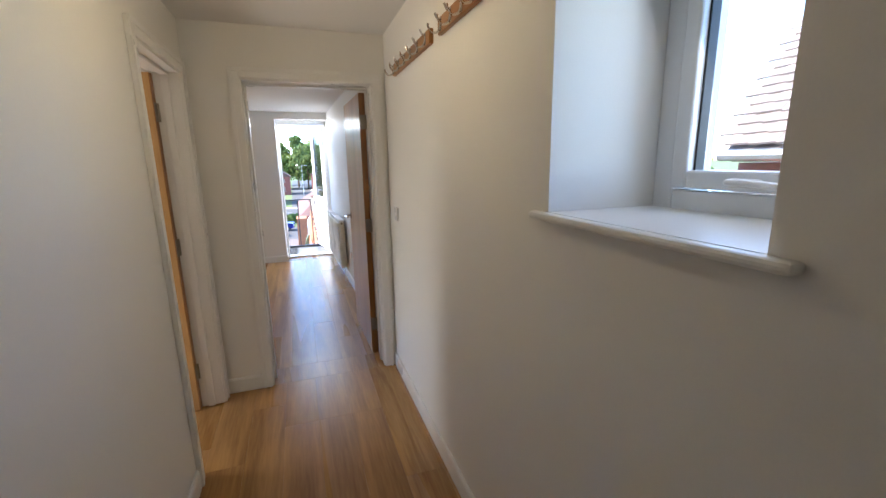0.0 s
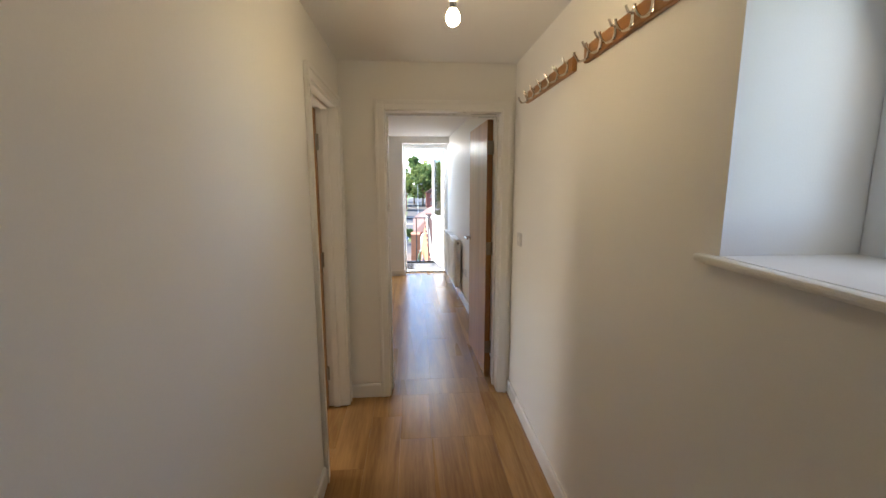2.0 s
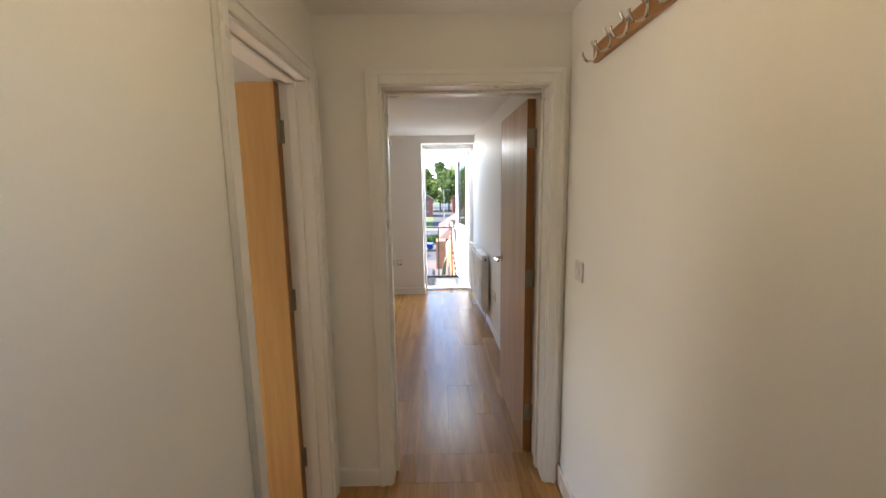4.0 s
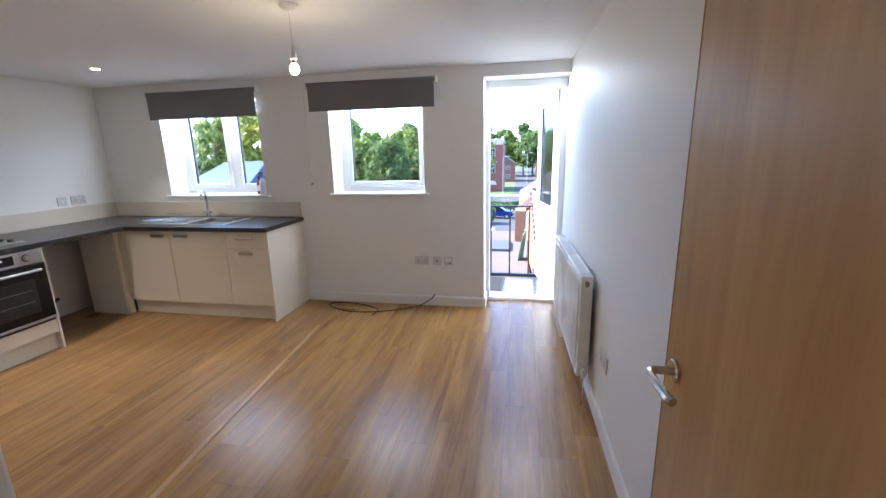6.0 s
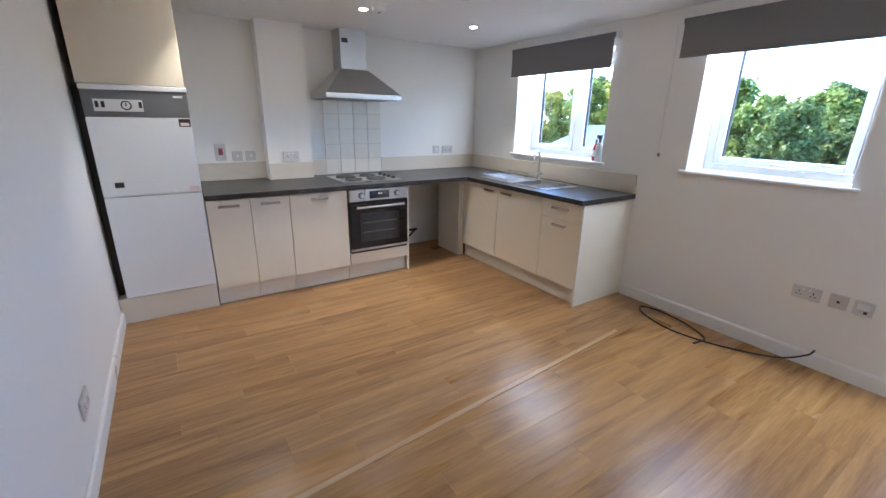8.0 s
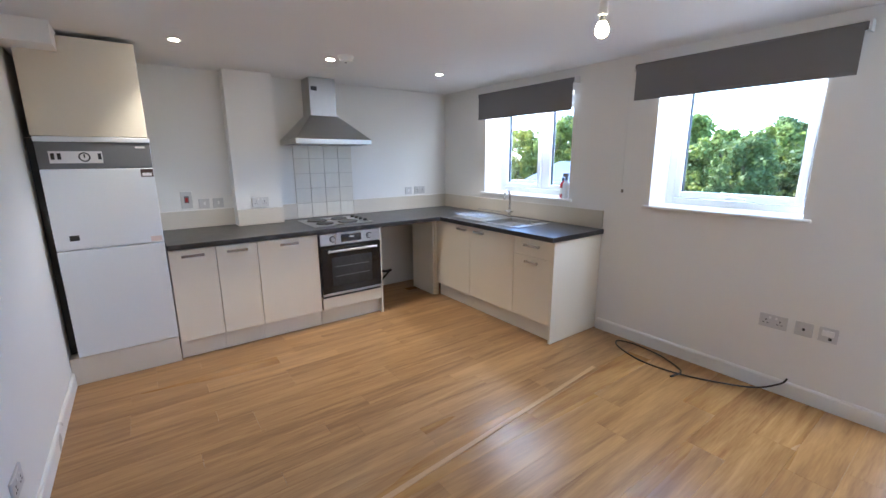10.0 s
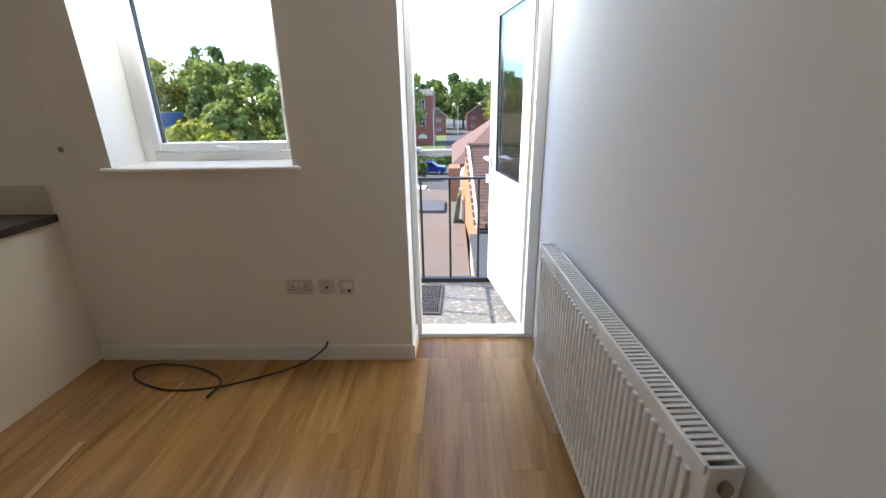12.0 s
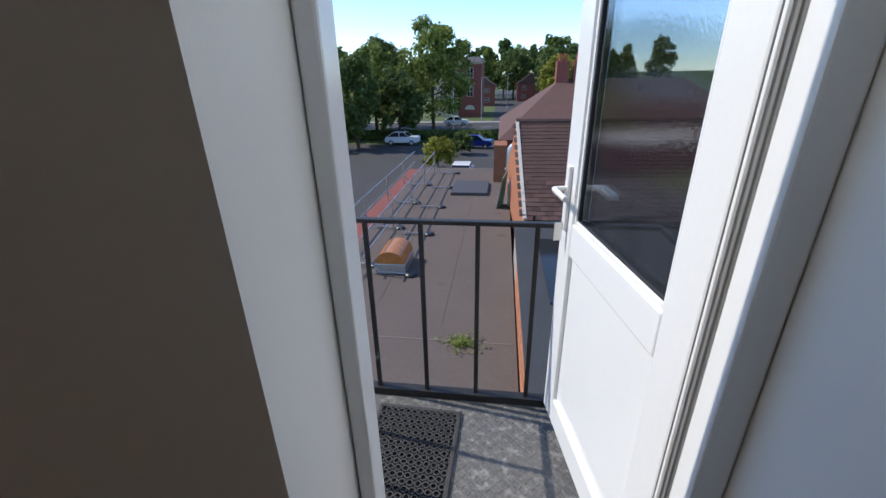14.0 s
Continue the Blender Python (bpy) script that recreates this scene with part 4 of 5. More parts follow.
part("spout", tube(bmesh.new(), curve([(0, 0, 0.08), (0, 0, 0.19), (0.01, -0.02, 0.255), (0.035, -0.075, 0.28), (0.065, -0.135, 0.255), (0.075, -0.155, 0.20)]), 0.0105, 12), CHROME, tp, smooth=True)
for s in (-1, 1):
    part("lever", tube(bmesh.new(), [(s * 0.015, 0, 0.055), (s * 0.055, -0.005, 0.062)], 0.008, 10), CHROME, tp, smooth=True)
rk = thing("dish_rack", "low wire dish rack on the drainer", "dish rack")
for k in range(2):
    part("wire", tube(bmesh.new(), [(-4.12, -0.50 + 0.34 * k, 0.965), (-3.76, -0.50 + 0.34 * k, 0.965)], 0.0035, 6), CHROME, rk)
for k in range(9):
    x = -4.12 + 0.045 * k
    part("wire", tube(bmesh.new(), [(x, -0.50, 0.965), (x, -0.48, 0.93), (x, -0.18, 0.93), (x, -0.16, 0.965)], 0.0022, 5), CHROME, rk)
for x, y in ((-4.11, -0.47), (-4.11, -0.19), (-3.78, -0.47), (-3.78, -0.19)):
    part("foot", cyl(bmesh.new(), (x, y, 0.916), (x, y, 0.932), 0.005, 8), CHROME, rk)


def bottle(name, label, x, y, z, r, h, material, cap):
    b = thing(name, label, "bottle", lathe(bmesh.new(), ((r * 0.9, 0), (r, 0.006), (r, h * 0.62), (r * 0.85, h * 0.72), (r * 0.35, h * 0.82), (r * 0.35, h * 0.86)), (0, 0, 0)), material, pose(x, y, z), smooth=True)
    part("cap", lathe(bmesh.new(), ((r * 0.42, h * 0.86), (r * 0.42, h), (r * 0.3, h * 1.01)), (0, 0, 0), 12), cap, b, smooth=True)
    part("sticker", lathe(bmesh.new(), ((r * 1.01, h * 0.2), (r * 1.01, h * 0.5)), (0, 0, 0)), WHITEPL if material is RED else material, b, smooth=True)
    return b


bottle("squeezy_bottle", "red washing-up bottle with white sticker on the window sill", -3.145, 0.06, 1.142, 0.028, 0.19, RED, BLACK)
sp = bottle("spray_bottle", "pale spray bottle with dark trigger on the window sill", -3.085, 0.03, 1.142, 0.034, 0.20, CLEARB, GREYPANEL)
part("trigger", B(-0.035, 0.02, -0.012, 0.012, 0.20, 0.235, bevel=0.005), GREYPANEL, sp, "grey trigger head")

# hob
hb = thing("hob", "steel hob with four black solid plates", "hob", B(-4.77, -4.27, -1.975, -1.385, 0.911, 0.9175, bevel=0.003), STEEL)
for x, y, r in ((-4.62, -1.83, 0.09), (-4.40, -1.83, 0.075), (-4.62, -1.60, 0.075), (-4.40, -1.60, 0.09)):
    pl = part("hot_plate", lathe(bmesh.new(), ((r + 0.006, 0.9175), (r + 0.006, 0.922), (r, 0.929), (r - 0.012, 0.930), (0.02, 0.928)), (x, y, 0), 28), CAST, hb, "black cast hot plate", True)
for k in range(4):
    part("knob", lathe(bmesh.new(), ((0.019, 0.9175), (0.019, 0.936), (0.016, 0.940)), (-4.66 + 0.10 * k, -1.435, 0), 16), BLACK, hb, "black hob knob", True)

# cooker hood
hd = thing("cooker_hood", "stainless chimney cooker hood over the hob", "cooker hood")
HY0, HY1, HX = -2.02, -1.275, -4.47
part("chimney", B(XL + 0.001, -4.735, -1.775, -1.515, 1.93, HC - 0.002, bevel=0.002), STEEL, hd)
bm = bmesh.new()
lo = [bm.verts.new(p) for p in ((XL + 0.001, HY0, 1.70), (HX, HY0, 1.70), (HX, HY1, 1.70), (XL + 0.001, HY1, 1.70))]
hi = [bm.verts.new(p) for p in ((XL + 0.001, -1.785, 1.93), (-4.725, -1.785, 1.93), (-4.725, -1.505, 1.93), (XL + 0.001, -1.505, 1.93))]
for k in range(4):
    bm.faces.new((lo[k], lo[(k + 1) % 4], hi[(k + 1) % 4], hi[k]))
bm.faces.new(lo[::-1])
bm.faces.new(hi)
part("canopy", bm, STEEL, hd)
part("rim", B(XL + 0.001, HX + 0.004, HY0 - 0.004, HY1 + 0.004, 1.655, 1.70, bevel=0.002), STEEL, hd)
part("filter", B(XL + 0.04, HX - 0.03, HY0 + 0.03, HY1 - 0.03, 1.650, 1.655), GREYPANEL, hd)
part("chimney_slot", B(-4.736, -4.733, -1.76, -1.70, 2.16, 2.20), BLACK, hd)

# boiler cabinet in the corner
bo = thing("boiler", "tall white boiler with grey control band", "boiler")
by0, by1, bx = -3.69, -3.112, FX + 0.01
part("body", B(XL + 0.03, bx - 0.024, by0 + 0.004, by1 - 0.002, 0.205, 1.63), APPL, bo)
part("lower_door", B(bx - 0.022, bx, by0, by1, 0.205, 0.938, bevel=0.005), APPL, bo)
part("upper_door", B(bx - 0.022, bx, by0, by1, 0.945, 1.463, bevel=0.005), APPL, bo)
cb = part("control_band", B(bx - 0.022, bx - 0.002, by0, by1, 1.465, 1.632, bevel=0.004), GREYPANEL, bo, "dark grey control band")
part("top_cap", B(XL + 0.03, bx + 0.004, by0 - 0.004, by1 + 0.002, 1.632, 1.664, bevel=0.005), APPL, bo)
part("control_plate", B(bx - 0.003, bx + 0.001, by0 + 0.055, by0 + 0.315, 1.50, 1.575), WHITEPL, cb, "white control plate")
part("dial", cyl(bmesh.new(), (bx, by0 + 0.225, 1.538), (bx + 0.006, by0 + 0.225, 1.538), 0.030, 20), BLACK, cb, smooth=True)
part("dial_face", cyl(bmesh.new(), (bx + 0.005, by0 + 0.225, 1.538), (bx + 0.008, by0 + 0.225, 1.538), 0.022, 20), WHITEPL, cb, smooth=True)
part("dial_hand", B(bx + 0.0078, bx + 0.0088, by0 + 0.221, by0 + 0.229, 1.534, 1.556), BLACK, cb)
for dy in (0.064, 0.095, 0.292):
    part("button", B(bx, bx + 0.006, by0 + dy, by0 + dy + 0.018, 1.523, 1.562, bevel=0.002), BLACK, cb)
part("badge", B(bx - 0.002, bx + 0.001, by1 - 0.085, by1 - 0.03, 1.595, 1.608, bevel=0.001), WHITEPL, cb)
st = part("sticker", B(bx, bx + 0.001, by1 - 0.075, by1 - 0.004, 1.405, 1.458), mat("brown_sticker", (0.06, 0.03, 0.025), 0.4), bo, "brown energy sticker")
part("sticker_field", B(bx + 0.001, bx + 0.0015, by1 - 0.066, by1 - 0.014, 1.412, 1.432), WHITEPL, st)
part("sticker", B(bx, bx + 0.001, by0 + 0.075, by0 + 0.125, 1.005, 1.04), BLACK, bo, "small black square sticker")
part("sticker", B(bx, bx + 0.001, by1 - 0.075, by1 - 0.012, 0.955, 0.99), mat("pink_sticker", (0.72, 0.58, 0.53), 0.5), bo, "faded pink label")
bb = thing("storage_plinth", "cream plinth box under the tall boiler", "plinth", B(XL + 0.01, FX - 0.015, YD + 0.001, -3.112, 0.0, 0.196, bevel=0.002), CARCASS)
# black filler added to paint the shade in the gap between wall and boiler
structure("trim_boiler_gap_shade", B(XL + 0.01, bx - 0.12, YD + 0.002, by0 - 0.008, 0.197, 1.66), BLACK, "black strip standing in for the shade in the gap beside the boiler", "strip")
thing("boxing_panel", "cream boxing panel above the boiler", "panel", B(XL + 0.01, FX + 0.005, -3.70, -3.118, 1.668, HC - 0.03, bevel=0.002), mat("cream_panel", (0.72, 0.65, 0.52), 0.5, vary=0.015))
structure("wall_boxing", B(-4.60, FX + 0.22, YD + 0.001, -3.50, 2.16, HC - 0.001), WALL, "white boxed-in duct under the ceiling")

# tiles behind the hob
tl = structure("wall_tiles", B(XL + 0.0005, XL + 0.005, -1.915, -1.285, 0.911, 1.672), GROUT, "cream square wall tiles behind the hob")
tile = mesh("tile", B(0, 0.008, -0.0758, 0.0758, -0.0732, 0.0732, bevel=0.0018), TILE)
for r in range(5):
    for c in range(4):
        o = new("tile", tile)
        o.parent, o.matrix_basis = tl, pose(XL + 0.005, -1.915 + 0.0788 + 0.1575 * c, 0.911 + 0.077 + 0.152 * r)

# aerial cable on the floor
cb = thing("aerial_cable", "black cable loop lying on the floor by the wall", "cable", tube(bmesh.new(), curve([(-1.25, -0.022, 0.13), (-1.28, -0.04, 0.085), (-1.40, -0.10, 0.025), (-1.62, -0.20, 0.006), (-1.82, -0.28, 0.006), (-2.05, -0.30, 0.006), (-2.28, -0.22, 0.006), (-2.36, -0.12, 0.006), (-2.25, -0.07, 0.007), (-2.02, -0.10, 0.008), (-1.84, -0.19, 0.010), (-1.78, -0.27, 0.019), (-1.80, -0.33, 0.008)], 10), 0.0055, 8), CABLE, smooth=True)
part("plug", cyl(bmesh.new(), (-1.80, -0.33, 0.008), (-1.805, -0.36, 0.008), 0.0075, 10), BLACK, cb, smooth=True)

# floor strip
thing("floor_strip", "narrow pale ridge strip where the floor boards meet", "floor strip", B(-0.015, 0.015, YD + 0.70, 0.0, 0.0005, 0.005, bevel=0.002), STRIP, pose(-2.215, -0.66, 0, 0, 0, 4.8), kind="structure")

# ---- balcony ----
bal = thing("balcony", "small steel balcony with worn checker plate floor", "balcony")
part("deck", B(-1.13, 0.15, 0.365, 1.17, -0.06, -0.008), PLATE, bal)
bm = bmesh.new()
lug = [(-0.016, 0, 0), (0, -0.004, 0), (0.016, 0, 0), (0, 0.004, 0), (0, 0, 0.0025)]
for i in range(54):
    for j in range(34):
        x, y = -1.12 + 0.0235 * i, 0.375 + 0.0235 * j
        if y > 1.15:
            continue
        a = radians(45 if (i + j) % 2 else -45)
        vs = [bm.verts.new((x + p * math.cos(a) - q * math.sin(a), y + p * math.sin(a) + q * math.cos(a), -0.008 + z)) for p, q, z in lug]
        for k in range(4):
            bm.faces.new((vs[k], vs[(k + 1) % 4], vs[4]))
tagged(part("plate_lugs", bm, PLATE, bal), kind="stuff")
part("edge_angle", B(-1.13, 0.15, 1.125, 1.17, -0.008, 0.030), BARS, bal)
part("top_rail", B(-1.13, 0.15, 1.135, 1.165, 0.868, 0.886, bevel=0.003), BARS, bal)
for k in range(6):
    x = -1.0 - 0.232 + 0.232 * k
    part("baluster", B(x - 0.0095, x + 0.0095, 1.141, 1.159, 0.0, 0.87, bevel=0.002), BARS, bal) if x > -1.14 else None
for x in (-1.13, 0.135):
    part("side_rail", B(x, x + 0.02, 0.365, 1.135, 0.868, 0.886, bevel=0.003), BARS, bal)
    for k in range(3):
        part("baluster", B(x, x + 0.018, 0.45 + 0.23 * k, 0.468 + 0.23 * k, -0.008, 0.87, bevel=0.002), BARS, bal)

dm = thing("door_mat", "black rubber ring mat on the balcony", "door mat", m=pose(-0.79, 0.80, -0.005, 0, 0, -2))
bm = bmesh.new()
for a in ((-0.19, 0.19, -0.25, -0.232), (-0.19, 0.19, 0.232, 0.25), (-0.19, -0.172, -0.232, 0.232), (0.172, 0.19, -0.232, 0.232)):
    box(bm, *a, 0.0, 0.012, bevel=0.003)
part("border", bm, RUBBER, dm)
bm = bmesh.new()
for i in range(11):
    for j in range(16):
        x, y = -0.158 + 0.0305 * i + (0.015 if j % 2 else 0), -0.218 + 0.029 * j
        if x > 0.168:
            continue
        r0, r1, n = 0.0095, 0.0155, 8
        rings = [[bm.verts.new((x + r * math.cos(2 * math.pi * k / n), y + r * math.sin(2 * math.pi * k / n), z)) for k in range(n)] for r, z in ((r1, 0.0), (r1, 0.011), (r0, 0.011), (r0, 0.0))]
        for p, q in zip(rings, rings[1:]):
            for k in range(n):
                bm.faces.new((p[k], p[(k + 1) % n], q[(k + 1) % n], q[k]))
tagged(part("rings", bm, RUBBER, dm), kind="stuff")

# ---- outside: ground, roads ----
G = -7.0
structure("ground", B(-900, 900, -400, 1600, G - 0.5, G), GRASS, "grass and earth reaching into the distance", "ground")
structure("pavement_yard", B(-24, 14, 2.5, 53, G, G + 0.02), ASPHALT, "asphalt car park behind the building", "yard")
structure("road", B(-120, 120, 66, 77, G, G + 0.025), ASPHALT, "grey asphalt main road crossing", "road")
structure("pavement_verge", B(-120, 120, 63.5, 66, G, G + 0.12), PAVE, "pale pavement with kerb", "pavement")
structure("pavement_far", B(-120, 120, 77, 79.5, G, G + 0.12), PAVE, "pale pavement with kerb across the road", "pavement")
bm = bmesh.new()
vs = [bm.verts.new(p) for p in ((-2.0, 79.5, G + 0.03), (6.0, 79.5, G + 0.03), (9.0, 220, G + 0.03), (-3.0, 220, G + 0.03))]
f = bm.faces.new(vs)
r = bmesh.ops.extrude_face_region(bm, geom=[f])
bmesh.ops.translate(bm, verts=[v for v in r["geom"] if isinstance(v, bmesh.types.BMVert)], vec=(0, 0, -0.2))
structure("road_side", bm, ASPHALT, "asphalt side street running away", "road")
bm = bmesh.new()
for k in range(30):
    box(bm, -60 + 4 * k, -58 + 4 * k, 71.4, 71.55, G + 0.026, G + 0.032)
structure("road_marking", bm, mat("road_paint", (0.6, 0.6, 0.57), 0.8), "white dashed centre line", "marking")

# ---- flat roof below ----
R = -3.5
fl = thing("flat_roof_building", "single-storey annexe with brown felt flat roof", "building")
part("wall", B(-4.75, -0.10, 1.6, 22.6, G, R - 0.11), REDBRICK, fl)
part("felt_roof", B(-4.85, -0.02, 1.5, 22.7, R - 0.1, R), FELT, fl)
part("brick_coping", B(-5.6, -4.851, 1.5, 22.7, R - 0.35, R - 0.10), REDBRICK, fl, "red brick edge strip")
for y, x0, x1 in ((4.2, -4.8, -0.1), (6.4, -4.8, -0.1)):
    part("felt_lap", B(x0, x1, y, y + 0.03, R, R + 0.008), mat("felt_seam", (0.20, 0.16, 0.14), 0.9), fl)
for x in (-3.2, -1.6):
    part("felt_lap", B(x, x + 0.03, 7.0, 22.5, R, R + 0.006), FELT, fl)
part("roof_hatch", B(-2.55, -0.95, 17.0, 19.2, R, R + 0.14, bevel=0.02), mat("grey_hatch", (0.07, 0.072, 0.085), 0.85, vary=0.05), fl, "flat grey rooflight")
rl = thing("rooflight", "domed amber rooflight on a grey kerb", "rooflight", m=pose(-3.25, 9.75, R))
part("kerb", B(-0.42, 0.42, -0.55, 0.55, 0, 0.30, bevel=0.02), GALV, rl)
bm = bmesh.new()
n = 12
pr = [(-0.40 * math.cos(math.pi * k / n), 0.30 + 0.34 * math.sin(math.pi * k / n)) for k in range(n + 1)]
ra, rb = ([bm.verts.new((x, y, z)) for x, z in pr] for y in (-0.53, 0.53))
for k in range(n):
    bm.faces.new((ra[k], ra[k + 1], rb[k + 1], rb[k]))
bm.faces.new(ra[::-1])
bm.faces.new(rb)
part("dome", bm, DOME, rl, "amber barrel dome", True)

# weeds and damp on the felt
bm = bmesh.new()
rng = random.Random(4)
for k in range(420):
    a, d = rng.uniform(0, 6.28), abs(rng.gauss(0, 0.16))
    x, y, z, s = -1.08 + d * math.cos(a) * 1.3, 6.35 + d * math.sin(a), R + rng.uniform(0.005, 0.09), rng.uniform(0.015, 0.04)
    t = rng.uniform(0, 6.28)
    bm.faces.new([bm.verts.new((x + s * math.cos(t + q), y + s * math.sin(t + q), z + rng.uniform(-0.02, 0.02))) for q in (0, 1.6, 3.6)])
thing("weeds", "patch of green weeds growing on the felt", "weeds", bm, LEAF, kind="stuff")


def guard_rail(x, y0, y1, step, label):
    g = thing("guard_rail", label, "railing", group="roof guard rails")
    for z in (0.55, 1.10):
        part("rail", tube(bmesh.new(), [(x, y0, R + z), (x, y1, R + z)], 0.026, 8), GALV, g, smooth=True)
    y = y0 + 0.2
    while y < y1:
        p = part("post", tube(bmesh.new(), [(x, y, R + 0.03), (x, y, R + 1.12)], 0.026, 8), GALV, g, smooth=True)
        part("leg", tube(bmesh.new(), [(x, y, R + 0.5), (x + 0.35, y, R + 0.06), (x + 1.3, y, R + 0.06)], 0.022, 8), GALV, g, smooth=True)
        part("counterweight", lathe(bmesh.new(), ((0.17, 0), (0.17, 0.05), (0.12, 0.09)), (x + 1.2, y, R), 14), BLACK, g, smooth=True)
        y += step
    return g


guard_rail(-5.0, 6.5, 21.5, 3.0, "galvanised guard rail with weighted feet along the roof edge")
guard_rail(-3.9, 9.0, 21.5, 3.0, "galvanised guard rail with weighted feet on the flat roof")

# ---- low brick parapet and dark felt roof beside ----
pw = structure("wall_parapet", B(0.02, 0.24, 1.5, 10.6, R - 0.5, -2.62), MORTAR, "orange brick parapet beside the flat roof")
brick = mesh("brick", B(0, 0.011, -0.1075, 0.1075, -0.0325, 0.0325, bevel=0.003), BRICK)
for r in range(11):
    for c in range(25):
        o = new("brick", brick)
        o.parent, o.matrix_basis = pw, pose(0.0095, 3.0 + 0.225 * c + (0.1125 if r % 2 else 0), R + 0.04 + 0.075 * r)
lr = thing("low_roof", "dark felt flat roof with raised edge behind the parapet", "roof", B(0.0, 4.2, 1.5, 10.6, -2.619, -2.54, bevel=0.01), DARKFELT)
part("sunk_light", B(0.55, 2.4, 6.4, 9.6, -2.539, -2.50), CARGLASS, lr, "dark rooflight")

# ---- tiled roof house on the right ----


def tiled_slope(parent, a, b, up, tile_w, course, material, name="roof_tile", cap=290):
    """Courses of plain tiles from the eave line a-b up the slope vector."""
    a, b, up = Vector(a), Vector(b), Vector(up)
    along, L, H = (b - a).normalized(), (b - a).length, up.length
    u = up.normalized()
    n = along.cross(u).normalized()
    me = mesh(name, B(0.004, tile_w - 0.004, -0.01, course + 0.06, 0.0, 0.024), material)
    m0 = Matrix((along, u, n)).transposed().to_4x4()
    done, rest = 0, bmesh.new()
    rg = random.Random(9)
    for r in range(int(H / course)):
        k = 0
        x = -(tile_w / 2 if r % 2 else 0)
        while x < L - 0.02:
            m = m0.copy()
            m.translation = a + along * x + u * (course * r) + n * (0.045 + rg.uniform(0, 0.008))
            m = m @ pose(0, 0, 0, -5.0)
            if done < cap:
                o = new(name, me)
                o.parent, o.matrix_basis = parent, m
                done += 1
            else:
                vs = [rest.verts.new(m @ Vector(p)) for p in ((0.004, -0.01, 0), (tile_w - 0.004, -0.01, 0), (tile_w - 0.004, -0.01, 0.014), (0.004, -0.01, 0.014), (0.004, course + 0.05, 0.014), (tile_w - 0.004, course + 0.05, 0.014))]
                rest.faces.new((vs[0], vs[1], vs[2], vs[3]))
                rest.faces.new((vs[3], vs[2], vs[5], vs[4]))
            x += tile_w
    if len(rest.verts):
        tagged(part("roof_tiles", rest, material, parent), kind="stuff")


def prism(pts, extrude):
    bm = bmesh.new()
    f = bm.faces.new([bm.verts.new(p) for p in pts])
    r = bmesh.ops.extrude_face_region(bm, geom=[f])
    bmesh.ops.translate(bm, verts=[v for v in r["geom"] if isinstance(v, bmesh.types.BMVert)], vec=extrude)
    return bm


hs = thing("tiled_house", "orange brick house with brown plain-tile roof", "house")
E0, E1 = Vector((0.27, 10.9, -2.43)), Vector((0.03, 14.2, -0.12))
part("wall", prism([(0.27, 10.95, G), (0.27, 10.95, -2.48), (0.05, 14.2, -0.17), (-0.15, 17.4, -2.4), (-0.15, 17.4, G)], (7.5, 0.3, 0)), BRICK, hs)
part("verge", prism([(0.24, 10.85, -2.50), (0.02, 14.2, -0.16), (0.02, 14.2, -0.06), (0.24, 10.85, -2.40)], (0.10, 0, 0)), STONE, hs, "pale mortar verge")
part("roof_deck", prism([(0.27, 10.85, -2.52), (0.05, 14.2, -0.15), (-0.15, 17.6, -2.4), (-0.15, 17.5, -2.5), (0.05, 14.2, -0.26), (0.27, 10.95, -2.58)], (7.6, 0.3, 0)), ROOFTILE, hs)
tiled_slope(hs, (0.27, 10.85, -2.48), (7.8, 11.15, -2.48), E1 - E0 + Vector((0, 0.1, 0.02)), 0.24, 0.165, ROOFTILE)
part("ridge", tube(bmesh.new(), [(0.03, 14.22, -0.10), (7.6, 14.5, -0.10)], 0.10, 8), ROOFTILE, hs, smooth=True)
part("gutter", tube(bmesh.new(), [(0.25, 10.80, -2.54), (7.8, 11.1, -2.54)], 0.06, 8), BLACK, hs, smooth=True)
part("downpipe", tube(bmesh.new(), curve([(0.55, 10.8, -2.28), (0.55, 10.86, -2.5), (0.6, 10.9, -2.9), (0.6, 10.9, -3.6)]), 0.035, 8), BLACK, hs, smooth=True)

h2 = thing("hipped_house", "far house with brown hipped roof and brick chimneys", "house")
part("wall", B(-0.2, 14, 24, 36, G, -2.0), REDBRICK, h2)
bm = bmesh.new()
lo = [bm.verts.new(p) for p in ((-0.6, 23.6, -2.1), (14.4, 23.6, -2.1), (14.4, 36.4, -2.1), (-0.6, 36.4, -2.1))]
hi = [bm.verts.new(p) for p in ((3.3, 30, 0.9), (11, 30, 0.9))]
for q in ((lo[0], lo[1], hi[1], hi[0]), (lo[1], lo[2], hi[1]), (lo[2], lo[3], hi[0], hi[1]), (lo[3], lo[0], hi[0])):
    bm.faces.new(q)
bm.faces.new(lo[::-1])
part("roof", bm, ROOFTILE, h2)
for x in (3.4, 4.5):
    ch = part("chimney", B(x - 0.4, x + 0.4, 29.6, 30.4, -0.5, 2.0, bevel=0.02), REDBRICK, h2)
    for dx in (-0.18, 0.18):
        part("chimney_pot", lathe(bmesh.new(), ((0.13, 0), (0.11, 0.4), (0.13, 0.45)), (x + dx, 30, 2.0), 10), mat("terracotta", (0.36, 0.12, 0.06), 0.8), ch, smooth=True)

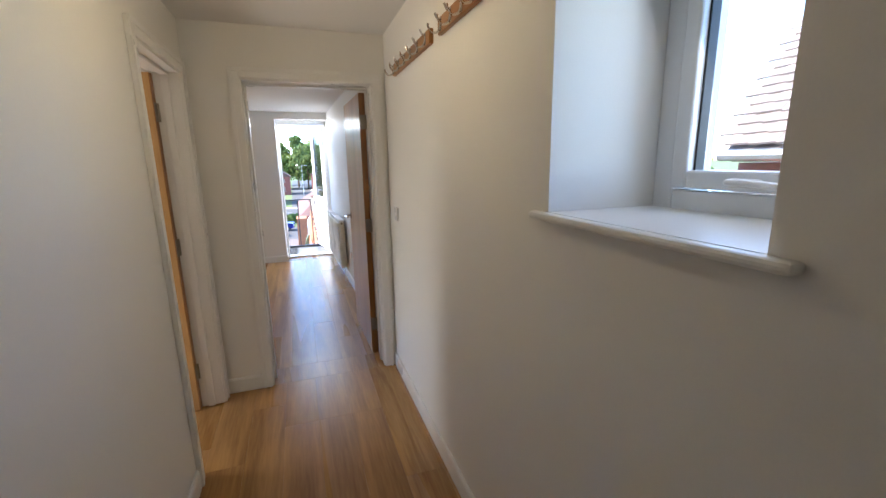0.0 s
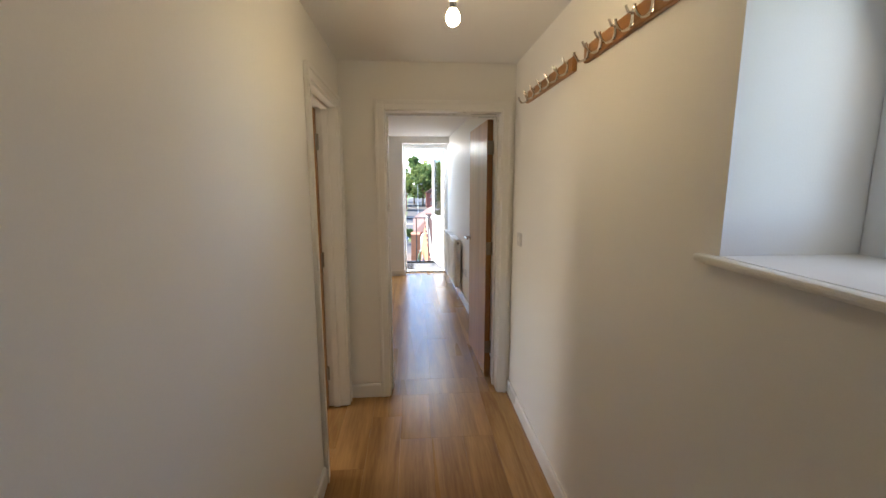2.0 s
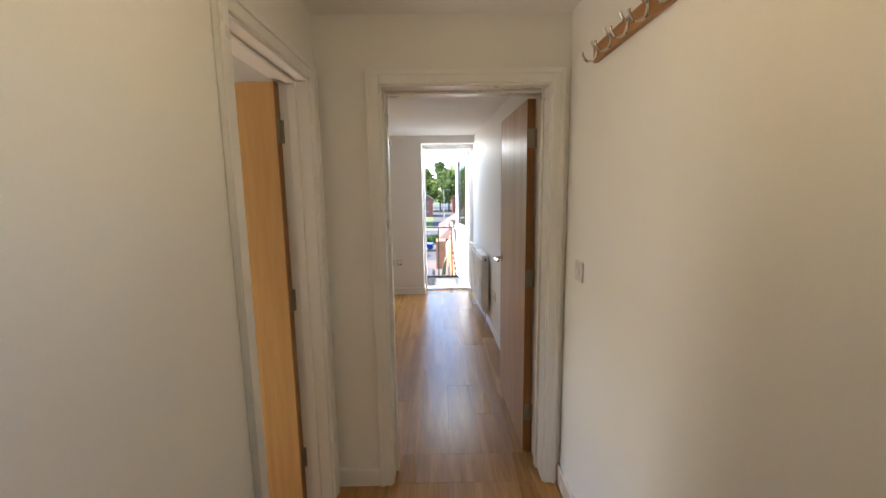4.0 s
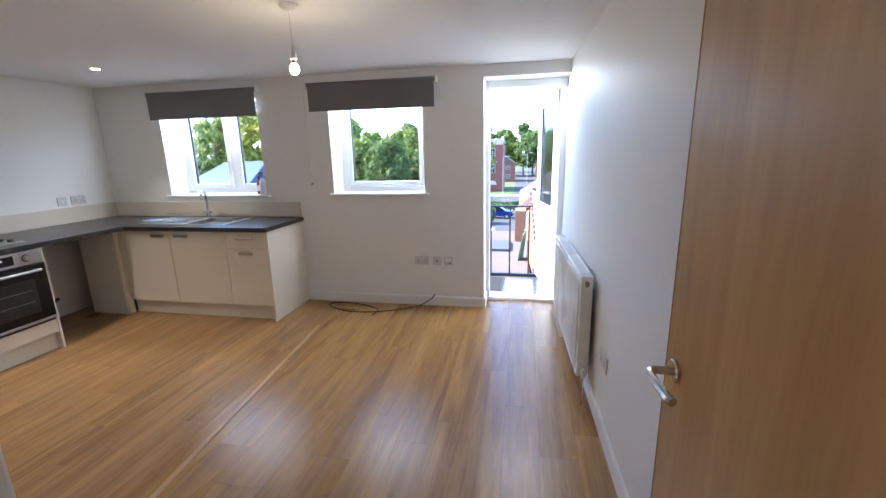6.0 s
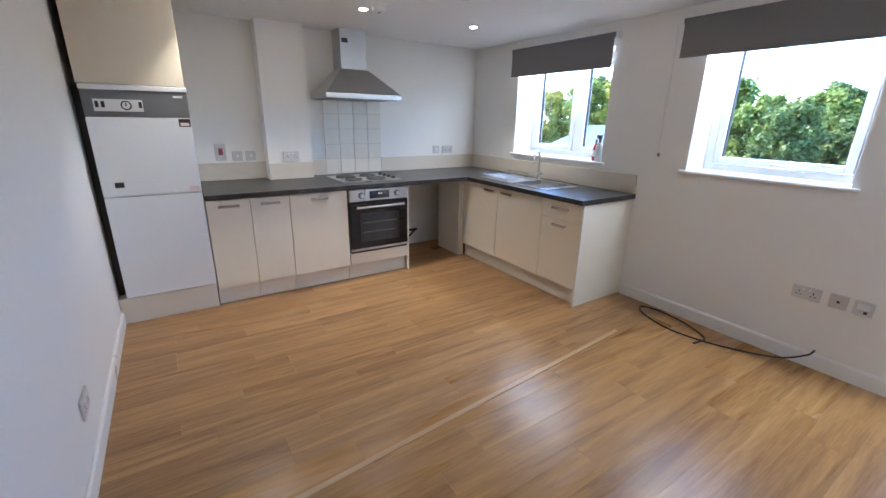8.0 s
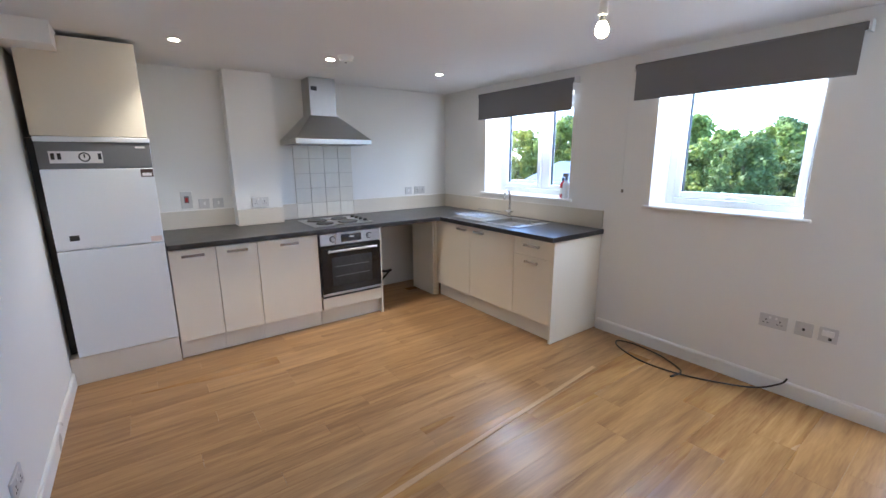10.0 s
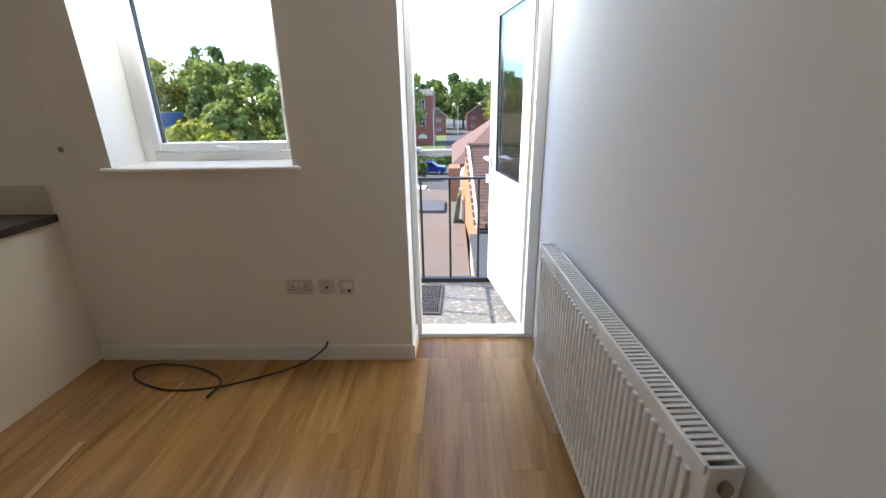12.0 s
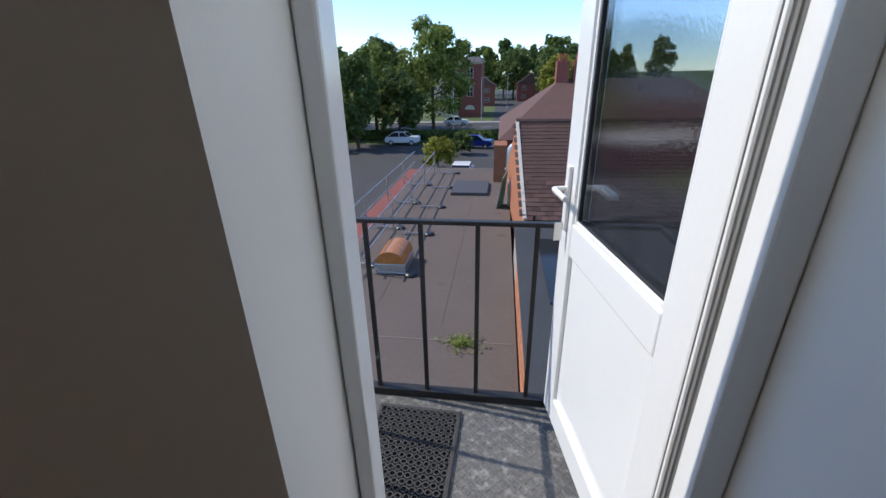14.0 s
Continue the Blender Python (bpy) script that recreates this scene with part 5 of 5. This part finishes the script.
# plant on the roof corner: flue, green panel, brick stub
bs = thing("brick_stub", "orange brick stub wall at the end of the flat roof", "wall", B(-0.75, -0.15, 19.5, 21.0, R, -1.75), BRICK)
fx = thing("flue", "galvanised bent flue pipe", "flue", tube(bmesh.new(), curve([(0.0, 18.6, R + 0.0), (0.0, 18.6, -2.1), (0.05, 18.6, -1.75), (0.3, 18.5, -1.6), (0.45, 18.5, -1.75)]), 0.18, 12), GALV, smooth=True)
part("collar", lathe(bmesh.new(), ((0.24, 0), (0.24, 0.08), (0.19, 0.1)), (0.0, 18.6, -2.7), 14), GALV, fx, smooth=True)
gp = thing("green_panel", "green metal panel leaning by the gable", "panel", prism([(-0.55, 15.2, R), (-0.35, 15.2, -2.3), (-0.15, 15.9, -2.1), (-0.3, 15.9, R)], (0.03, 0, 0)), GREENSIGN)
thing("vent_duct", "grey sheet metal duct by the gable", "duct", B(-0.12, 0.02, 15.5, 17.8, R, -2.6, bevel=0.03), GALV)

# ---- far buildings ----


def facade_windows(parent, xs, zs, y, w, h):
    for x in xs:
        for z in zs:
            wi = part("window", B(x - w / 2, x + w / 2, y - 0.08, y, z, z + h), STONE, parent)
            for dx in (-1, 1):
                for r in range(2):
                    part("pane", B(x + dx * w * 0.23 - w * 0.18, x + dx * w * 0.23 + w * 0.18, y - 0.10, y - 0.085, z + 0.08 + r * h * 0.47, z + h * 0.47 + r * h * 0.47), CARGLASS, wi)


bl = thing("brick_block", "three-storey red brick building with white windows", "building")
part("wall", B(-9.2, -4.6, 88, 100, G, 3.2), REDBRICK, bl)
part("wing", B(-14, -9.21, 90, 100, G, 2.2), STONE, bl, "pale rendered wing")
part("roof", prism([(-9.5, 87.6, 3.2), (-4.3, 87.6, 3.2), (-5.2, 89.6, 4.3), (-8.6, 89.6, 4.3)], (0, 11, 0.2)), SLATE, bl)
part("parapet", B(-9.3, -4.5, 87.9, 88.05, 2.95, 3.3), STONE, bl, "white cornice")
part("ground_floor_wing", B(-12, -9.3, 87.5, 90, G, -3.4), STONE, bl)
facade_windows(bl, (-6.9,), (-3.0, 0.4), 88, 1.3, 1.9)
facade_windows(bl, (-10.6,), (-6.4,), 87.5, 1.3, 1.9)
part("arch_window", prism([(-7.9 + 1.0 * (1 - math.cos(math.pi * k / 8)), 87.92, -5.5 + 0.9 * math.sin(math.pi * k / 8)) for k in range(9)], (0, 0.07, 0)), STONE, bl, "white fanlight window")
blue = thing("blue_roof_building", "brick building with blue metal roof", "building")
part("wall", B(-47, -31, 44, 56, G, -1.9), REDBRICK, blue)
part("roof", prism([(-44, 43.5, -1.8), (-34.5, 43.5, -1.8), (-36, 50, 0.9), (-42.5, 50, 0.9)], (0, 5, 0)), BLUEROOF, blue)
for k in range(16):
    part("roof_seam", prism([(-44 + 0.62 * k, 43.45, -1.78), (-43.95 + 0.62 * k, 43.45, -1.78), (-42.42 + 0.42 * k, 50, 0.94), (-42.5 + 0.42 * k, 50, 0.94)], (0, 0.02, 0.03)), BLUEROOF, blue)
part("parapet", B(-47.1, -30.9, 43.4, 43.8, -2.1, -1.85), STONE, blue)
gar = thing("brick_garage", "low red brick outbuilding with flat roof", "building", B(-34, -22, 30, 36, G, -4.4), REDBRICK)
part("roof", B(-34.2, -21.8, 29.8, 36.2, -4.4, -4.2), STONE, gar)
for k, (x, y) in enumerate(((-1.5, 118), (8, 135), (16, 120))):
    b = thing("far_house", "small far brick house with tiled roof", "house", B(x - 4, x + 4, y, y + 8, G, G + 5), REDBRICK)
    if k == 0:
        b.location.x -= 5
    part("roof", prism([(x - 4.4, y - 0.3, G + 5), (x + 4.4, y - 0.3, G + 5), (x, y - 0.3, G + 8)], (0, 8.6, 0)), ROOFTILE, b)
    facade_windows(b, (x - 2, x + 2), (G + 1, G + 3.4), y, 1.2, 1.1)

# building face seen beside the hall window
hr = thing("side_gable", "neighbouring gable roof with pale tiles", "roof")
part("deck", prism([(4.0, -3.49, 1.58), (4.0, -7.4, 1.58), (6.0, -7.0, 3.30), (6.0, -2.98, 3.30)], (0.10, 0, -0.12)), PALETILE, hr)
tiled_slope(hr, (4.0, -3.49, 1.60), (4.0, -7.4, 1.60), (1.92, 0.50, 1.72), 0.26, 0.17, PALETILE, "roof_tile", 200)
part("gutter", tube(bmesh.new(), [(3.93, -3.47, 1.53), (3.93, -7.4, 1.53)], 0.06, 8), GALV, hr, smooth=True)
part("wall", B(4.2, 8.0, -7.3, -3.5, G, 1.45), REDBRICK, hr)

# ---- cars, poles ----


def car(x, y, yaw, paint, label, s=1.0):
    c = thing("car", label, "car", m=pose(x, y, G + 0.02, 0, 0, yaw) @ Matrix.Scale(s, 4), group="parked cars")
    side = [(-2.0, 0.35), (-2.05, 0.75), (-1.95, 0.98), (-0.95, 1.02), (-0.35, 1.02), (1.9, 1.0), (2.05, 0.72), (2.0, 0.35)]
    part("body", prism([(px, -0.85, pz) for px, pz in side], (0, 1.7, 0)), paint, c)
    top = [(-1.0, 1.01), (-0.35, 1.46), (0.95, 1.50), (1.75, 1.01)]
    cab = part("cabin", prism([(px, -0.74, pz) for px, pz in top], (0, 1.48, 0)), CARGLASS, c, "dark tinted windows")
    part("roof", prism([(-0.42, -0.70, 1.47), (-0.30, -0.70, 1.51), (0.92, -0.70, 1.54), (1.02, -0.70, 1.48)], (0, 1.40, 0)), paint, c)
    for yy in (-0.752, 0.735):
        for p0, p1 in (((-1.0, 1.01), (-0.38, 1.46)), ((0.25, 1.01), (0.25, 1.48)), ((1.72, 1.01), (0.98, 1.48))):
            part("pillar", prism([(p0[0] - 0.05, yy, p0[1]), (p0[0] + 0.05, yy, p0[1]), (p1[0] + 0.05, yy, p1[1]), (p1[0] - 0.05, yy, p1[1])], (0, 0.017, 0)), paint, c)
    for wx in (-1.28, 1.28):
        for wy in (-0.78, 0.78):
            w = part("wheel", cyl(bmesh.new(), (wx, wy - 0.1, 0.31), (wx, wy + 0.1, 0.31), 0.31, 18), TYRE, c, smooth=True)
            part("rim", cyl(bmesh.new(), (wx, wy - 0.105, 0.31), (wx, wy + 0.105, 0.31), 0.19, 14), GALV, w, smooth=True)
    for yy in (-0.6, 0.6):
        part("headlight", B(-2.06, -1.98, yy - 0.16, yy + 0.16, 0.72, 0.86), CARWHITE, c)
        part("tail_light", B(1.99, 2.06, yy - 0.12, yy + 0.12, 0.74, 0.92), RED, c)
    return c


car(-3.4, 50.5, 172, CARBLUE, "dark blue hatchback parked on the yard")
car(-13.0, 53.0, 178, CARWHITE, "white estate car parked under the trees", 1.05)
car(-8.2, 73.5, 180, CARWHITE, "white saloon driving lane side on the far road")
car(-3.6, 33.5, 88, CARWHITE, "silver white car parked behind the flat roof")
for x, y, h in ((-7.4, 62, 8), (-4.2, 80, 7.5), (0.8, 110, 8)):
    p = thing("street_lamp", "grey steel street lamp post", "street lamp", cyl(bmesh.new(), (x, y, G), (x, y, G + h), 0.09, 8, 0.05), GALV)
    part("arm", tube(bmesh.new(), [(x, y, G + h), (x + 0.9, y, G + h + 0.1)], 0.04, 6), GALV, p)
    part("lantern", B(x + 0.7, x + 1.3, y - 0.12, y + 0.12, G + h + 0.04, G + h + 0.16, bevel=0.02), GALV, p)

# ---- trees ----


def tree(x, y, h, w, material, seed, label, leaves=2600, trunk=0.22, size=0.32, cone=False, base=None):
    """Tapered trunk, limbs and a crown of many small leaf clumps."""
    rg = random.Random(seed)
    z0 = G if base is None else base
    t = thing("tree", label, "tree", group="trees round the yard")
    bm = cyl(bmesh.new(), (x, y, z0), (x, y, z0 + h * 0.75), trunk, 8, trunk * 0.25)
    hubs = []
    for k in range(64):
        a = rg.uniform(0, 6.283)
        f = rg.random()
        zz = z0 + h * (0.24 + 0.72 * f)
        prof = (1 - f) ** 0.8 + 0.06 if cone else math.sqrt(max(0.05, 1 - (abs(f - 0.42) / 0.62) ** 2))
        rr = w / 2 * prof * rg.uniform(0.3, 0.9)
        c = Vector((x + rr * math.cos(a), y + rr * math.sin(a), zz))
        hubs.append((c, w * rg.uniform(0.08, 0.15) * (0.5 + 0.5 * prof)))
        if k % 6 == 0:
            cyl(bm, (x, y, z0 + h * (0.2 + 0.5 * f)), c, trunk * 0.35, 5, trunk * 0.08)
    part("trunk", bm, BARK, t)
    V, F = [], []
    for k in range(leaves):
        c, r = hubs[rg.randrange(len(hubs))]
        d = Vector((rg.gauss(0, 1), rg.gauss(0, 1), rg.gauss(0, 0.85))).normalized() * r * rg.uniform(0.35, 1.25)
        p = c + d
        n = (d.normalized() + Vector((rg.gauss(0, 0.5), rg.gauss(0, 0.5), rg.gauss(0, 0.5) + 0.3))).normalized()
        a = n.orthogonal().normalized()
        b = n.cross(a)
        s = size * rg.uniform(0.6, 1.35)
        q = rg.uniform(0, 6.283)
        i = len(V)
        for m in range(5):
            ang = q + m * 1.2566
            rad = s * (0.55 + 0.45 * rg.random())
            V.append(p + (a * math.cos(ang) + b * math.sin(ang)) * rad + n * rg.uniform(-0.06, 0.06))
        F.append(tuple(range(i, i + 5)))
    me = bpy.data.meshes.new("crown")
    me.from_pydata(V, [], F)
    me.materials.append(material)
    o = new("crown", me)
    o.parent = t
    return t


tree(-10.6, 63.5, 15.6, 11.0, LEAF, 1, "tall broadleaf tree with a full green crown", 12000, 0.3, 0.22)
tree(-14.0, 56, 9.0, 7.0, LEAFDARK, 2, "dark round-crowned tree by the car park", 7000, 0.25, 0.24)
tree(-18.0, 50, 10.5, 7.5, LEAFDARK, 3, "dark round-crowned tree by the car park", 7000, 0.25, 0.24)
tree(-19.0, 62, 12.5, 8.0, LEAF, 4, "mid-green broadleaf tree with an airy crown", 6000, 0.28, 0.25)
tree(-23.5, 58, 12.0, 8.0, LEAF, 5, "mid-green broadleaf tree with an airy crown", 6000, 0.28, 0.25)
tree(-6.3, 38.5, 2.9, 3.4, LEAFYEL, 6, "yellowish bush at the end of the flat roof", 2600, 0.06, 0.15)
tree(-4.7, 46, 2.4, 2.6, LEAFDARK, 7, "dark green shrub by the yard", 1500, 0.06, 0.15)
tree(11.0, 92, 11.5, 8.5, LEAFYEL, 8, "bright yellow-green tree by the side street", 4200, 0.25, 0.3)
tree(14.0, 128, 17, 14, LEAFDARK, 9, "broad dark cedar beyond the houses", 3600, 0.4, 0.5)
rg = random.Random(77)
for k in range(27):
    x = -60 + 4.2 * k + rg.uniform(-2, 2)
    tree(x, 150 + rg.uniform(-8, 25), rg.uniform(13, 19), rg.uniform(9, 13), (LEAFDARK, LEAF, LEAFDARK)[k % 3], 100 + k, "tree of the far green belt", 2600, 0.35, 0.5, cone=(k % 4 == 1))
# wood seen from the kitchen windows
for k, (x, y, h, w, mt, cn) in enumerate(((-30, 62, 14.5, 10, LEAF, 0), (-37.5, 64, 15, 11, LEAF, 0), (-45, 62, 16.0, 12, LEAFYEL, 0), (-52, 60, 15.0, 11, LEAF, 0), (-59, 58, 14.0, 11, LEAFYEL, 0), (-66, 55, 15.0, 12, LEAF, 0), (-33.5, 54, 11.0, 7, LEAFDARK, 1), (-27, 48, 9.0, 6.5, LEAF, 0), (-41, 72, 18.0, 12, LEAFDARK, 0), (-73, 52, 15.0, 12, LEAFYEL, 0), (-80, 46, 15.0, 12, LEAF, 0), (-24, 40, 6.0, 5, LEAFYEL, 0), (-28, 43, 7.0, 6, LEAFYEL, 0), (-62, 38, 11, 9, LEAF, 0), (-56, 70, 17, 12, LEAFDARK, 0), (-90, 40, 15, 12, LEAF, 0), (-20, 70, 14, 9, LEAFDARK, 0))):
    tree(x, y, h, w, mt, 200 + k, "full-crowned tree of the wood behind the yard", 6500, 0.3, 0.30, bool(cn))
for k in range(5):
    tree(36 + 4 * k, 26 + 7 * k, 11.5 + k, 7, LEAF, 300 + k, "tree seen past the neighbouring roof", 1200, 0.3, 0.5)
bm = bmesh.new()
V, F = [], []
for k in range(7000):
    x, y, z = rg.uniform(-22, 2), rg.gauss(57.5, 0.5), G + rg.uniform(0, 1.25) * (0.92 + 0.08 * math.sin(k))
    i, q, s = len(V), rg.uniform(0, 6.28), rg.uniform(0.10, 0.22)
    for m in range(4):
        V.append((x + s * math.cos(q + 1.57 * m), y + s * rg.uniform(-1, 1), z + s * math.sin(q + 1.57 * m)))
    F.append((i, i + 1, i + 2, i + 3))
me = bpy.data.meshes.new("hedge")
me.from_pydata(V, [], F)
me.materials.append(LEAFDARK)
bm.free()
tagged(new("hedge", me), "clipped dark green hedge along the car park", "hedge", kind="stuff")

# ---- floor planks ----
rg = random.Random(21)
PW, PL = 0.192, 1.26
shapes = {}
made = 0


def plank(x0, x1, y0, y1, material):
    key = (round(x1 - x0, 3), round(y1 - y0, 3), material.name)
    if key not in shapes:
        shapes[key] = mesh("plank", B(0.0002, key[0] - 0.0002, 0.0003, key[1] - 0.0003, -0.012, 0.0, bevel=0.0006), material)
    o = new("plank", shapes[key])
    o.parent, o.matrix_basis = FLOOR, pose(x0, y0, 0)


def planks(x0, x1, y0, y1, material=OAK, width=PW, length=PL):
    x = x0
    while x < x1 - 0.01:
        xe = min(x + width, x1)
        y = y0 - rg.choice((0.0, 0.2, 0.33, 0.5, 0.66, 0.8)) * length
        while y < y1 - 0.01:
            ya, yb = max(y, y0), min(y + length, y1)
            if yb - ya > 0.01:
                plank(x, xe, ya, yb, material)
            y += length
        x = xe


planks(XL, -2.2, YD, 0.0, OAKWEST, 0.128, 0.92)
planks(-2.2, 0.28, YD, 0.0)
planks(BD[0], BD[1], 0.0, 0.232)
planks(HL, HR, YB, YH)
planks(HD[0], HD[1], YH, YD)
planks(-2.9, HL - 0.14, -6.3, YH)
planks(HL - 0.14, HL, LD[0], LD[1])
